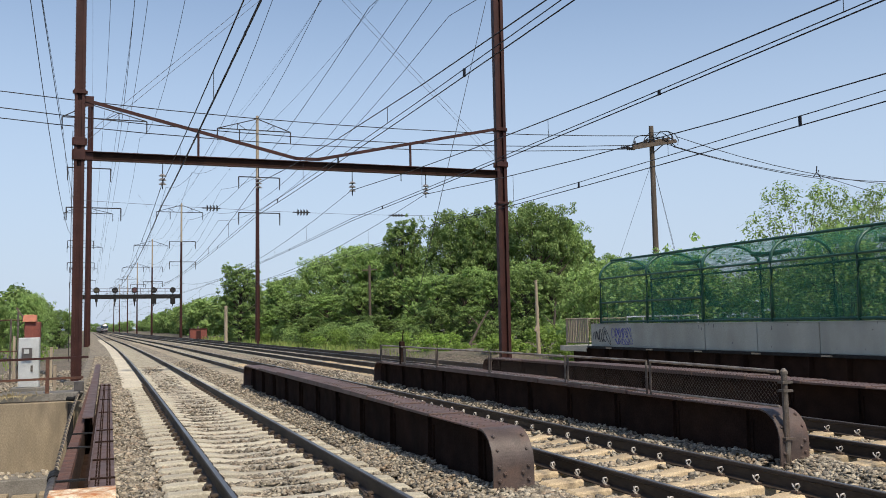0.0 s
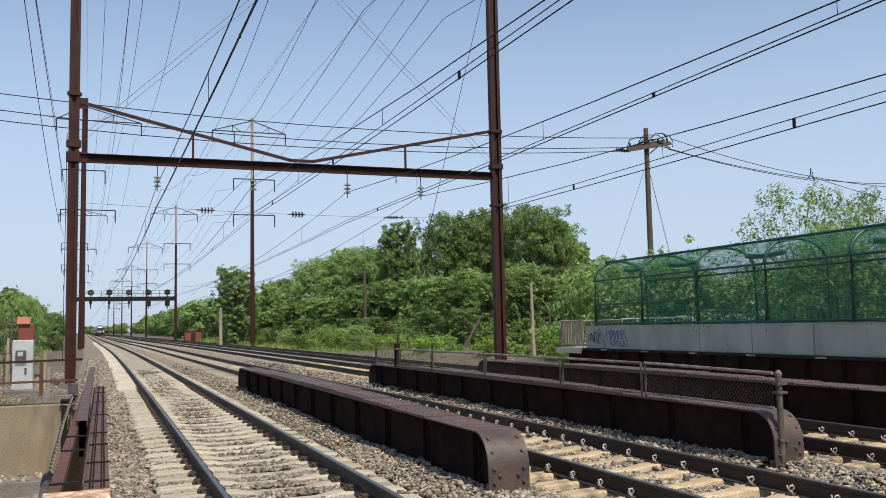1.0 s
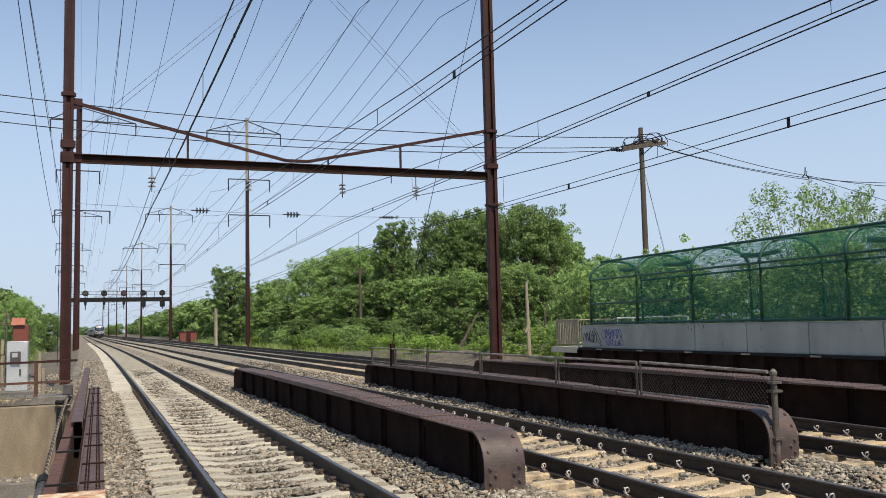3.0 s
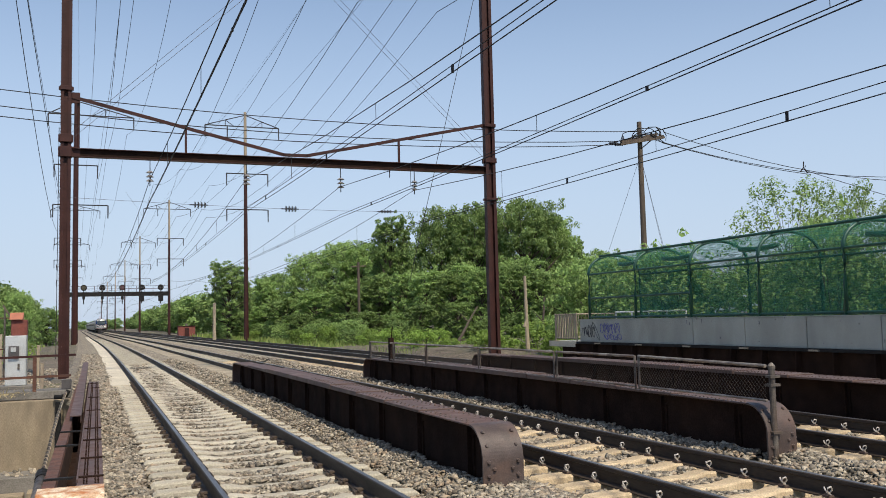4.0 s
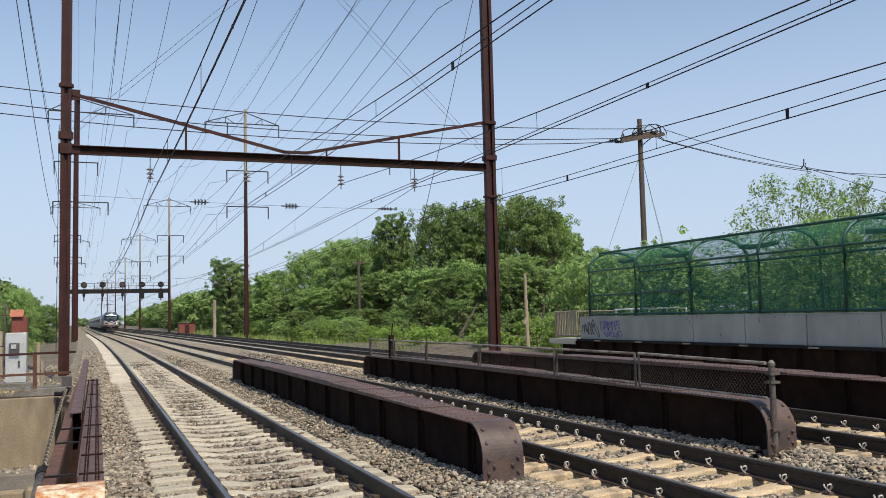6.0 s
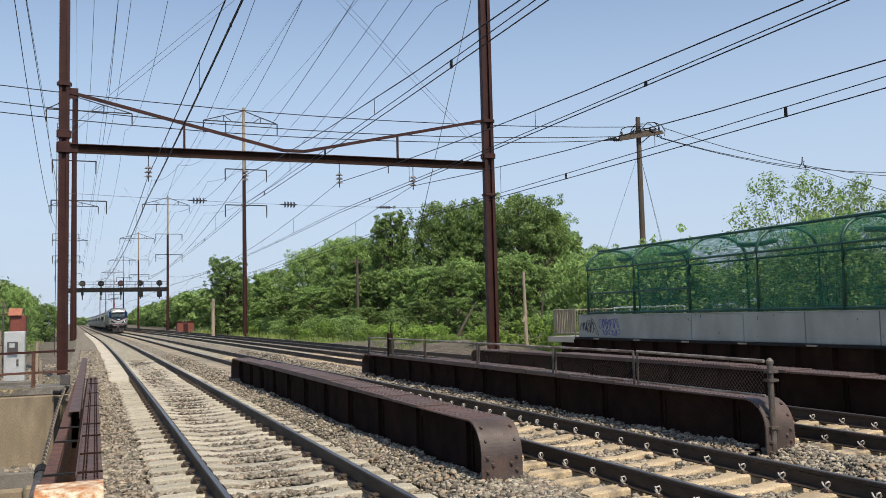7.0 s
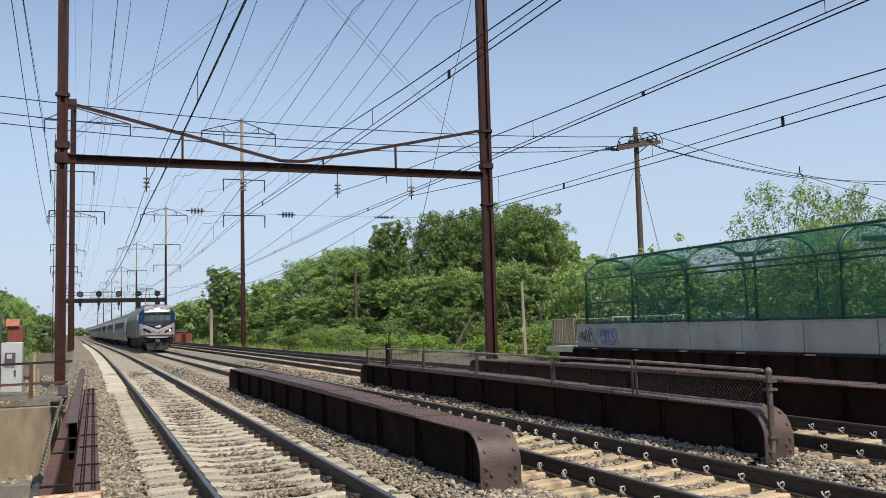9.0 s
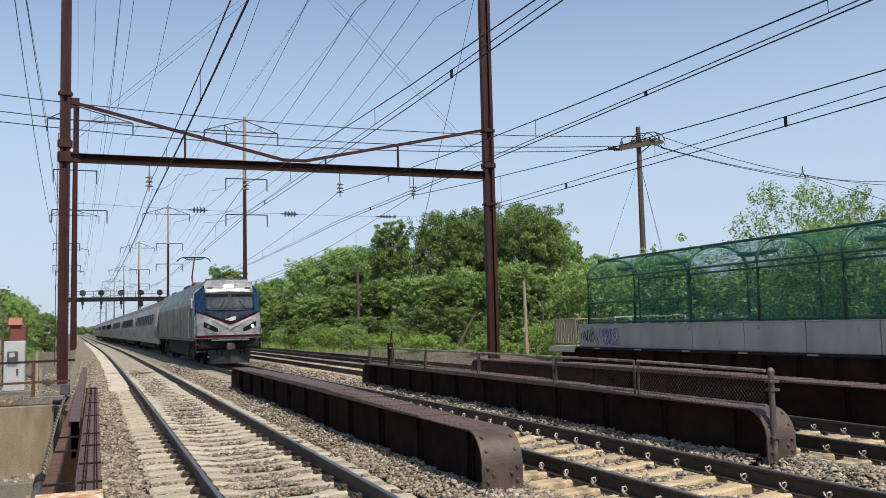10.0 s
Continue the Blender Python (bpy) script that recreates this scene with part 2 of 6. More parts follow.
M_SIGNAL_R = mat("red_signal_face", (0.09, 0.03, 0.034), (0.07, 0.025, 0.03), 0.6, 0, 6, 40, 0.05, 0.002)
M_GRAFFITI = mat("graffiti_paint", (0.03, 0.03, 0.035), (0.05, 0.05, 0.06), 0.6, 0, 6, 40, 0.02, 0.001)
M_GRAFFITI_BLUE = mat("blue_graffiti_paint", (0.08, 0.085, 0.28), (0.1, 0.1, 0.33), 0.6, 0, 6, 40, 0.02, 0.001)


# ---- mesh helpers ----
def mesh_of(bm, name, material, smooth=False):
    me = bpy.data.meshes.new(name)
    bm.normal_update()
    bm.to_mesh(me)
    bm.free()
    me.materials.append(material)
    if smooth:
        for p in me.polygons:
            p.use_smooth = True
    return me


def part(name, bm, material, parent=None, label="", smooth=False):
    ob = new(name, mesh_of(bm, name, material, smooth))
    ob.parent = parent
    return tagged(ob, label) if label else ob


def soup(name, verts, faces, material, parent=None, smooth=False):
    """Many loose small pieces in one mesh."""
    me = bpy.data.meshes.new(name)
    verts, faces = np.asarray(verts, dtype=np.float32).reshape(-1, 3), np.asarray(faces, dtype=np.int32)
    k = faces.shape[1]
    me.vertices.add(len(verts))
    me.vertices.foreach_set("co", verts.ravel())
    me.loops.add(faces.size)
    me.loops.foreach_set("vertex_index", faces.ravel())
    me.polygons.add(len(faces))
    me.polygons.foreach_set("loop_start", np.arange(0, faces.size, k, dtype=np.int32))
    me.update(calc_edges=True)
    me.materials.append(material)
    ob = new(name, me)
    ob.parent = parent
    return ob


def thing(name, label, category, group="", kind=""):
    return tagged(new(name), label, category, group, kind)


def box(bm, x0, x1, y0, y1, z0, z1, bevel=0.0):
    m = Matrix.LocRotScale(((x0 + x1) / 2, (y0 + y1) / 2, (z0 + z1) / 2), None, (abs(x1 - x0), abs(y1 - y0), abs(z1 - z0)))
    r = bmesh.ops.create_cube(bm, size=1.0, matrix=m)
    if bevel:
        edges = {e for v in r["verts"] for e in v.link_edges}
        bmesh.ops.bevel(bm, geom=list(edges), offset=bevel, segments=1, affect="EDGES")
    return bm


def boxed(*a, **k):
    return box(bmesh.new(), *a, **k)


def bar(bm, a, b, w, h=None):
    """A straight bar of rectangular section from a to b."""
    a, b = Vector(a), Vector(b)
    d = b - a
    m = Matrix.Translation((a + b) / 2) @ d.to_track_quat("Z", "Y").to_matrix().to_4x4() @ Matrix.Diagonal((w, h or w, d.length, 1))
    bmesh.ops.create_cube(bm, size=1.0, matrix=m)
    return bm


def rod(bm, a, b, r0, r1=None, n=8, caps=True):
    a, b = Vector(a), Vector(b)
    d = b - a
    m = Matrix.Translation((a + b) / 2) @ d.to_track_quat("Z", "Y").to_matrix().to_4x4()
    bmesh.ops.create_cone(bm, cap_ends=caps, segments=n, radius1=r0, radius2=r0 if r1 is None else r1, depth=d.length, matrix=m)
    return bm


def tube(bm, pts, r, n=6):
    """A bent pipe through pts."""
    pts = [Vector(p) for p in pts]
    rings = []
    for i, p in enumerate(pts):
        d = (pts[min(i + 1, len(pts) - 1)] - pts[max(i - 1, 0)]).normalized()
        q = d.to_track_quat("Z", "Y")
        rings.append([bm.verts.new(p + q @ Vector((r * math.cos(2 * math.pi * j / n), r * math.sin(2 * math.pi * j / n), 0))) for j in range(n)])
    for a, b in zip(rings, rings[1:]):
        for j in range(n):
            bm.faces.new((a[j], a[(j + 1) % n], b[(j + 1) % n], b[j]))
    bm.faces.new(rings[0][::-1])
    bm.faces.new(rings[-1])
    return bm


def sweep(bm, section, stations):
    """A closed section of (x, z) swept along stations of (dx, y, dz)."""
    rings = [[bm.verts.new((x + dx, y, z + dz)) for x, z in section] for dx, y, dz in stations]
    k = len(section)
    for a, b in zip(rings, rings[1:]):
        for j in range(k):
            bm.faces.new((a[j], a[(j + 1) % k], b[(j + 1) % k], b[j]))
    bm.faces.new(rings[0][::-1])
    bm.faces.new(rings[-1])
    bmesh.ops.recalc_face_normals(bm, faces=bm.faces)
    return bm


def slab(bm, outline, x0, x1):
    """A closed outline of (y, z) given thickness along x."""
    a = [bm.verts.new((x0, y, z)) for y, z in outline]
    b = [bm.verts.new((x1, y, z)) for y, z in outline]
    k = len(outline)
    for j in range(k):
        bm.faces.new((a[j], a[(j + 1) % k], b[(j + 1) % k], b[j]))
    bm.faces.new(a[::-1])
    bm.faces.new(b)
    bmesh.ops.recalc_face_normals(bm, faces=bm.faces)
    return bm


def cx(y):
    """How far the line has bent to the west at y metres along it."""
    if y < 15:
        return 0.0
    return -1.15e-4 * (min(y, 130) - 15) ** 2 - 0.02 * max(0.0, y - 130)


def cxs(y):
    return np.where(y < 15, 0.0, -1.15e-4 * (np.minimum(y, 130) - 15) ** 2 - 0.02 * np.maximum(0.0, y - 130))


TRACKS = [1.895, 5.87, 9.72, 12.9]


def tx(i, y):
    """Middle of track i at y; the second one closes in on the first as it leaves the bridge."""
    return TRACKS[i] + cx(y) - (0.007 * min(50.0, max(-6.0, y - 8.0)) if i == 1 else 0.0)


SPAN0, SPAN1 = 8.7, 25.7

# ---- summer haze on the horizon, painted as a glowing wall far behind everything ----
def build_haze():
    m = bpy.data.materials.new("painted_haze_glow")
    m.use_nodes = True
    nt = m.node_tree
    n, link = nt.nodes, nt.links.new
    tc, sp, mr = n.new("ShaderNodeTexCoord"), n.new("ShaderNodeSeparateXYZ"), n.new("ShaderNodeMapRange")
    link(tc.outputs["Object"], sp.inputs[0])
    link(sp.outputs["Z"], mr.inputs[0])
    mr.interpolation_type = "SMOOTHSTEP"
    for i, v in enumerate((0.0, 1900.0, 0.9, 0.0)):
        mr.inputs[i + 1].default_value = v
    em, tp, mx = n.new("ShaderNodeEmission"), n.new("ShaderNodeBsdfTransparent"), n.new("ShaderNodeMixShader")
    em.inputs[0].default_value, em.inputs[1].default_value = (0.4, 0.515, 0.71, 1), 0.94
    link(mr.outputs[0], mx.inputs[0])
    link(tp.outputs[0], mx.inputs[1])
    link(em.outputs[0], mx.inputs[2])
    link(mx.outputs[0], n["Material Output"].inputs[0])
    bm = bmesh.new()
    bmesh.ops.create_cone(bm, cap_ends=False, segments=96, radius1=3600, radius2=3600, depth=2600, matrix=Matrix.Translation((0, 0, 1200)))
    tagged(part("backdrop", bm, m, smooth=True), "pale blue horizon haze painted as a glowing backdrop", "sky haze", kind="structure")


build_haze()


# ---- ground ----
def ground_z(x, y):
    """Height of the bare ground: the railway's bank, the sunk road beside the bridge, the verge."""
    xr = x - cx(y)
    if xr < -0.27 and y < 25.3:
        return -5.2
    if -0.6 < xr < 15.0:
        return -0.34
    if xr >= 15.0:
        return -0.34 - 0.25 * min(1, (xr - 15.0) / 2.0) + 0.35 * min(1, max(0, xr - 22) / 10) + 0.75 * math.exp(-((xr - 20.5) / 2.4) ** 2 - ((y - 47) / 6) ** 2) + 0.5 * math.exp(-((xr - 19.8) / 2) ** 2 - ((y - 62) / 7) ** 2) + 0.12 * noise.noise((x * 0.25, y * 0.25, 0))
    return -0.34 - 0.1 * min(1, (-0.6 - xr) / 1.5) + 0.1 * noise.noise((x * 0.3, y * 0.3, 3)) - 0.5 * min(1, max(0, -4 - xr) / 8)


def build_ground():
    bm = bmesh.new()
    xs = [-2500, -600, -150, -60, -30, -18, -12, -9, -7, -5.5, -4.2, -3.2, -2.4, -1.6, -1.0, -0.62, -0.28, -0.26, 0, 2, 5, 8, 11, 14, 15, 15.6, 16.3, 17,
          18, 19, 20, 21.5, 23, 25, 27, 30, 34, 40, 50, 65, 90, 150, 300, 700, 2500]
    ys = [-300, -60, -20, 0, 8, 16, 22, 25.28, 25.32, 26, 27, 28, 30, 32, 34, 36, 38, 41, 44, 48, 52, 57, 62, 68, 75, 83, 92, 102, 115, 130, 150, 175,
          205, 240, 280, 340, 420, 600, 1000, 2500, 4500]
    grid = [[bm.verts.new((x + cx(y) * (1 if abs(x) < 100 else 0), y, ground_z(x + cx(y), y))) for x in xs] for y in ys]
    for a, b in zip(grid, grid[1:]):
        for j in range(len(xs) - 1):
            bm.faces.new((a[j], a[j + 1], b[j + 1], b[j]))
    tagged(part("ground", bm, M_SOIL, smooth=True), "brown earth and weedy verge beside the railway", "ground", kind="structure")
    # the bed of crushed stone under all four tracks
    bm = bmesh.new()
    prof = [(-0.62, -0.36), (-0.45, -0.2), (0.2, -0.2), (0.5, -0.29)]
    for c in TRACKS:
        prof += [(c + 1.3, -0.29), (c + 1.7, -0.17), (c + 2.2, -0.17), (c + 2.6, -0.29)]
    prof = prof[:-3] + [(15.2, -0.2), (15.9, -0.36)]
    ys2 = [-30, 4, 10, 16, 22, 28, 34, 40, 48, 58, 70, 85, 100, 120, 140, 165, 200, 240, 300, 380, 500, 750, 1200]
    rows = []
    for y in ys2:
        left = -0.5 if y >= 28 else 0.38
        lift = 0.0 if y < 16 else 0.07 if y >= 22 else 0.05
        rows.append([bm.verts.new((x + cx(y) + (left if i < 2 else 0), y, z + (lift if z < -0.28 and 0.3 < x < 15 else 0))) for i, (x, z) in enumerate(prof)])
    for a, b in zip(rows, rows[1:]):
        for j in range(len(prof) - 1):
            bm.faces.new((a[j], a[j + 1], b[j + 1], b[j]))
    tagged(part("ballast_bed", bm, M_BALLAST), "bed of grey-brown crushed stone under the tracks", "ballast", kind="structure")


build_ground()


def build_stones():
    """Loose crushed stone: coarse pieces near, fewer far off."""
    rng = np.random.default_rng(5)
    octa = np.array([(1, 0, 0), (-1, 0, 0), (0, 1, 0), (0, -1, 0), (0, 0, 1), (0, 0, -1)], float)
    tri = np.array([(0, 2, 4), (2, 1, 4), (1, 3, 4), (3, 0, 4), (2, 0, 5), (1, 2, 5), (3, 1, 5), (0, 3, 5)])
    cube = np.array([(x, y, z) for x in (-1, 1) for y in (-1, 1) for z in (-1, 1)], float) * 0.72
    quad = np.array([(0, 1, 3, 2), (4, 6, 7, 5), (0, 4, 5, 1), (2, 3, 7, 6), (0, 2, 6, 4), (1, 5, 7, 3)])
    ctri = np.array([t for q in quad for t in ((q[0], q[1], q[2]), (q[0], q[2], q[3]))])

    def scatter(x0, x1, y0, y1, per, size, base, tri_set):
        n = int((x1 - x0) * (y1 - y0) * per)
        x, y = rng.uniform(x0, x1, n), rng.uniform(y0, y1, n)
        mid = np.array(TRACKS)[None, :] - np.array([0, 0.007, 0, 0])[None, :] * np.clip(y - 8, -6, 50)[:, None]
        off = np.min(np.abs(x[:, None] - mid), axis=1)
        first = np.argmin(np.abs(x[:, None] - mid), axis=1) == 0
        tie = (np.abs((y - 0.2) / 0.59 - np.round((y - 0.2) / 0.59)) < 0.26) & (off < 1.36)
        rail = np.abs(off - 0.755) < 0.09
        keep = ~tie & ~rail
        for g in (3.9, 7.68, 11.3):
            keep &= ~((np.abs(x - g) < 0.16) & (y > SPAN0) & (y < SPAN1))
        x, y, off, first = x[keep], y[keep], off[keep], first[keep]
        n = len(x)
        z = -0.2 + rng.uniform(-0.012, 0.022, n)
        z += np.where(off > 1.3, 0.1 * np.clip((off - 1.42) / 0.35, -0.35, 1), np.where(~first, -0.055, np.where(off < 0.5, -0.03, -0.035)))
        z = np.where(x < -0.6, -0.42 + rng.uniform(-0.02, 0.06, n), z)
        z += np.where((x > 6.4) & (x < 7.5) & (y > SPAN0), 0.05, 0)
        z += 0.03 * np.sin(x * 3.1 + y * 1.7) * np.sin(y * 2.3)
        s = size * rng.uniform(0.55, 1.25, n)
        v = base[None] * (1 + rng.uniform(-0.5, 0.5, (n, len(base), 3))) * s[:, None, None] * rng.uniform(0.5, 1.35, (n, 1, 3))
        a, b = rng.uniform(0, 6.28, n), rng.uniform(-0.7, 0.7, n)
        ca, sa, cb, sb = np.cos(a)[:, None], np.sin(a)[:, None], np.cos(b)[:, None], np.sin(b)[:, None]
        vx, vy, vz = v[..., 0] * 1.12, v[..., 1], v[..., 2] * 0.62
        vy, vz = vy * cb - vz * sb, vy * sb + vz * cb
        vx, vy = vx * ca - vy * sa, vx * sa + vy * ca
        v = np.stack([vx + (x + cxs(y))[:, None], vy + y[:, None], vz + z[:, None]], -1)
        return v.reshape(-1, 3), (tri_set[None] + (np.arange(n) * len(base))[:, None, None]).reshape(-1, 3)

    vs, fs, k = [], [], 0
    for args in ((0.05, 13.5, 5.2, 13.0, 980, 0.03, cube, ctri), (0.05, 11.5, 13.0, 19.0, 560, 0.033, octa, tri),
                 (-0.2, 12.0, 19.0, 30.0, 260, 0.042, octa, tri), (-0.9, 12.0, 30.0, 48.0, 110, 0.048, octa, tri), (-4.5, -0.9, 26.7, 48.0, 60, 0.055, octa, tri), (-0.9, 0.5, 26.5, 60.0, 150, 0.045, octa, tri)):
        v, f = scatter(*args)
        vs.append(v)
        fs.append(f + k)
        k += len(v)
    tagged(soup("ballast_stones", np.concatenate(vs), np.concatenate(fs), M_STONE), "loose grey and brown crushed stones between the ties", "ballast", kind="stuff")


build_stones()


# ---- tracks ----
def tie_mesh(material, name):
    """A concrete tie: raised rail seats, a waist in the middle, sloping ends."""
    bm = bmesh.new()
    st = [(-1.3, -0.215, 0.11), (-1.26, -0.185, 0.115), (-1.0, -0.176, 0.125), (-0.52, -0.176, 0.12), (-0.3, -0.212, 0.1), (0.3, -0.212, 0.1), (0.52, -0.176, 0.12),
          (1.0, -0.176, 0.125), (1.26, -0.185, 0.115), (1.3, -0.215, 0.11)]
    rings = [[bm.verts.new(v) for v in ((x, -w - 0.015, -0.36), (x, -w, z - 0.02), (x, -w + 0.02, z), (x, w - 0.02, z), (x, w, z - 0.02), (x, w + 0.015, -0.36))] for x, z, w in st]
    for a, b in zip(rings, rings[1:]):
        for j in range(5):
            bm.faces.new((a[j], b[j], b[j + 1], a[j + 1]))
    bm.faces.new(rings[0])
    bm.faces.new(rings[-1][::-1])
    bmesh.ops.recalc_face_normals(bm, faces=bm.faces)
    return mesh_of(bm, name, material)


def clip_mesh():
    """A bent spring clip on its shoulder."""
    bm = bmesh.new()
    tube(bm, [(-0.03, 0.05, -0.165), (-0.06, 0.02, -0.165), (-0.085, -0.02, -0.15), (-0.12, -0.03, -0.135), (-0.145, -0.03, -0.105), (-0.13, -0.03, -0.075), (-0.095, -0.03, -0.07),
              (-0.075, -0.025, -0.1), (-0.085, -0.01, -0.135), (-0.06, 0.02, -0.15), (-0.055, 0.05, -0.12), (-0.05, 0.06, -0.095)], 0.0075, 5)
    for v in bm.verts:
        v.co.y *= 1.5
    return mesh_of(bm, "rail_clip", M_CLIP, True)


def block_clip_mesh():
    """A squat cast shoulder with a flat dark clip over the rail's foot."""
    bm = boxed(-0.15, -0.085, -0.06, 0.06, -0.185, -0.135, 0.012)
    box(bm, -0.125, -0.05, -0.035, 0.035, -0.15, -0.115, 0.01)
    rod(bm, (-0.115, -0.075, -0.128), (-0.115, 0.075, -0.128), 0.014, n=6)
    return mesh_of(bm, "rail_clip", M_BLOCK)


def pad_mesh():
    return mesh_of(boxed(-0.12, -0.055, -0.055, 0.055, -0.185, -0.15, 0.01), "rail_pad", M_PAD)


RAIL = [(-0.075, -0.19), (0.075, -0.19), (0.075, -0.177), (0.014, -0.155), (0.011, -0.05), (0.036, -0.038), (0.034, -0.008), (0.026, -0.001), (-0.026, -0.001), (-0.034, -0.008),
        (-0.036, -0.038), (-0.011, -0.05), (-0.014, -0.155), (-0.075, -0.177)]
STATIONS = [-25, -10, 0, 6, 12, 18, 24, 30, 36, 42, 50, 60, 70, 80, 95, 110, 125, 140, 150, 175, 210, 260, 340, 450, 700]


def build_tracks():
    ties = [tie_mesh(M_TIE, "tie"), tie_mesh(M_TIE_BROWN, "tie")]
    clip, block, pad = clip_mesh(), block_clip_mesh(), pad_mesh()
    for i, xc in enumerate(TRACKS):
        tr = thing("railway_track", ("pale concrete ties under two shiny steel rails" if i == 0 else "dusty tan concrete ties under two steel rails"), "track", "parallel tracks", "structure")
        for sx in (-0.755, 0.755):
            r = part("rail", sweep(bmesh.new(), [(x + xc + sx, z) for x, z in RAIL], [(tx(i, y) - xc, y, 0) for y in STATIONS]), M_RAIL_SIDE, tr)
            part("running_face", sweep(bmesh.new(), [(xc + sx - 0.027, -0.003), (xc + sx + 0.027, -0.003), (xc + sx + 0.022, 0.002), (xc + sx - 0.022, 0.002)],
                                       [(tx(i, y) - xc, y, 0) for y in STATIONS]), M_RAIL_TOP, r, "polished top of the rail")
        n = 0
        far = bmesh.new()
        for k in range(-36, 250):
            y = 0.2 + 0.59 * k
            a = math.atan((cx(y + 1) - cx(y - 1)) / 2)
            if y < 44 and n < 290:
                t = new("tie", ties[0 if i == 0 else 1])
                t.parent = tr
                t.matrix_basis = pose(tx(i, y) + 0.012 * math.sin(k * 7.3), y + 0.008 * math.sin(k * 3.1), 0.004 * math.sin(k * 5.7), 0, 0, -math.degrees(a) + 0.5 * math.sin(k * 2.2))
                n += 1
                if 3 < y < (30 if i < 2 else 16):
                    for sx in (-0.755, 0.755):
                        for flip in (0, 180):
                            for nm, me in (("rail_clip", clip if i else block), ("rail_pad", pad)):
                                c = new(nm, me)
                                c.parent = tr
                                c.matrix_basis = pose(tx(i, y) + sx, y, 0, 0, 0, flip)
            else:
                box(far, tx(i, y) - 1.29, tx(i, y) + 1.29, y - 0.12, y + 0.12, -0.4, -0.178)
        tagged(part("far_ties", far, M_TIE, tr), kind="stuff")


build_tracks()


def build_strips():
    """Dust-covered concrete edging beside the rails beyond the bridge."""
    for x0, x1, y0, y1, m in ((0.42, 1.05, 28.6, 170, M_SAND), (3.95, 5.02, 26.2, 120, M_DUST)):
        ys = [y0 + (y1 - y0) * k / 24 for k in range(25)]
        bm = sweep(bmesh.new(), [(x0, -0.3), (x1, -0.3), (x1, -0.15), (x0 + 0.02, -0.16)], [(cx(y), y, 0) for y in ys])
        tagged(part("trim", bm, m), "pale dusty concrete edging beside the rail", "edging", "edgings beside the rails", "structure")


build_strips()


# ---- plate girders of the bridge ----
def rivet(bm, p, axis, r=0.017):
    q = Vector(axis).to_track_quat("Z", "Y").to_matrix().to_4x4()
    bmesh.ops.create_cone(bm, cap_ends=True, segments=6, radius1=r, radius2=r * 0.5, depth=r * 0.9, matrix=Matrix.Translation(Vector(p) + Vector(axis) * r * 0.4) @ q)


def girder_line(top, r, low, y0, y1, n=16):
    """The run of the top plate: up the rounded near end, along, and down the far end."""
    pts = [(y0, low)]
    pts += [(y0 + r - r * math.cos(a), top - r + r * math.sin(a)) for a in [math.pi / 2 * k / n for k in range(n + 1)]]
    pts += [(y1 - r + r * math.sin(a), top - r + r * math.cos(a)) for a in [math.pi / 2 * k / n for k in range(n + 1)]]
    return pts + [(y1, low)]


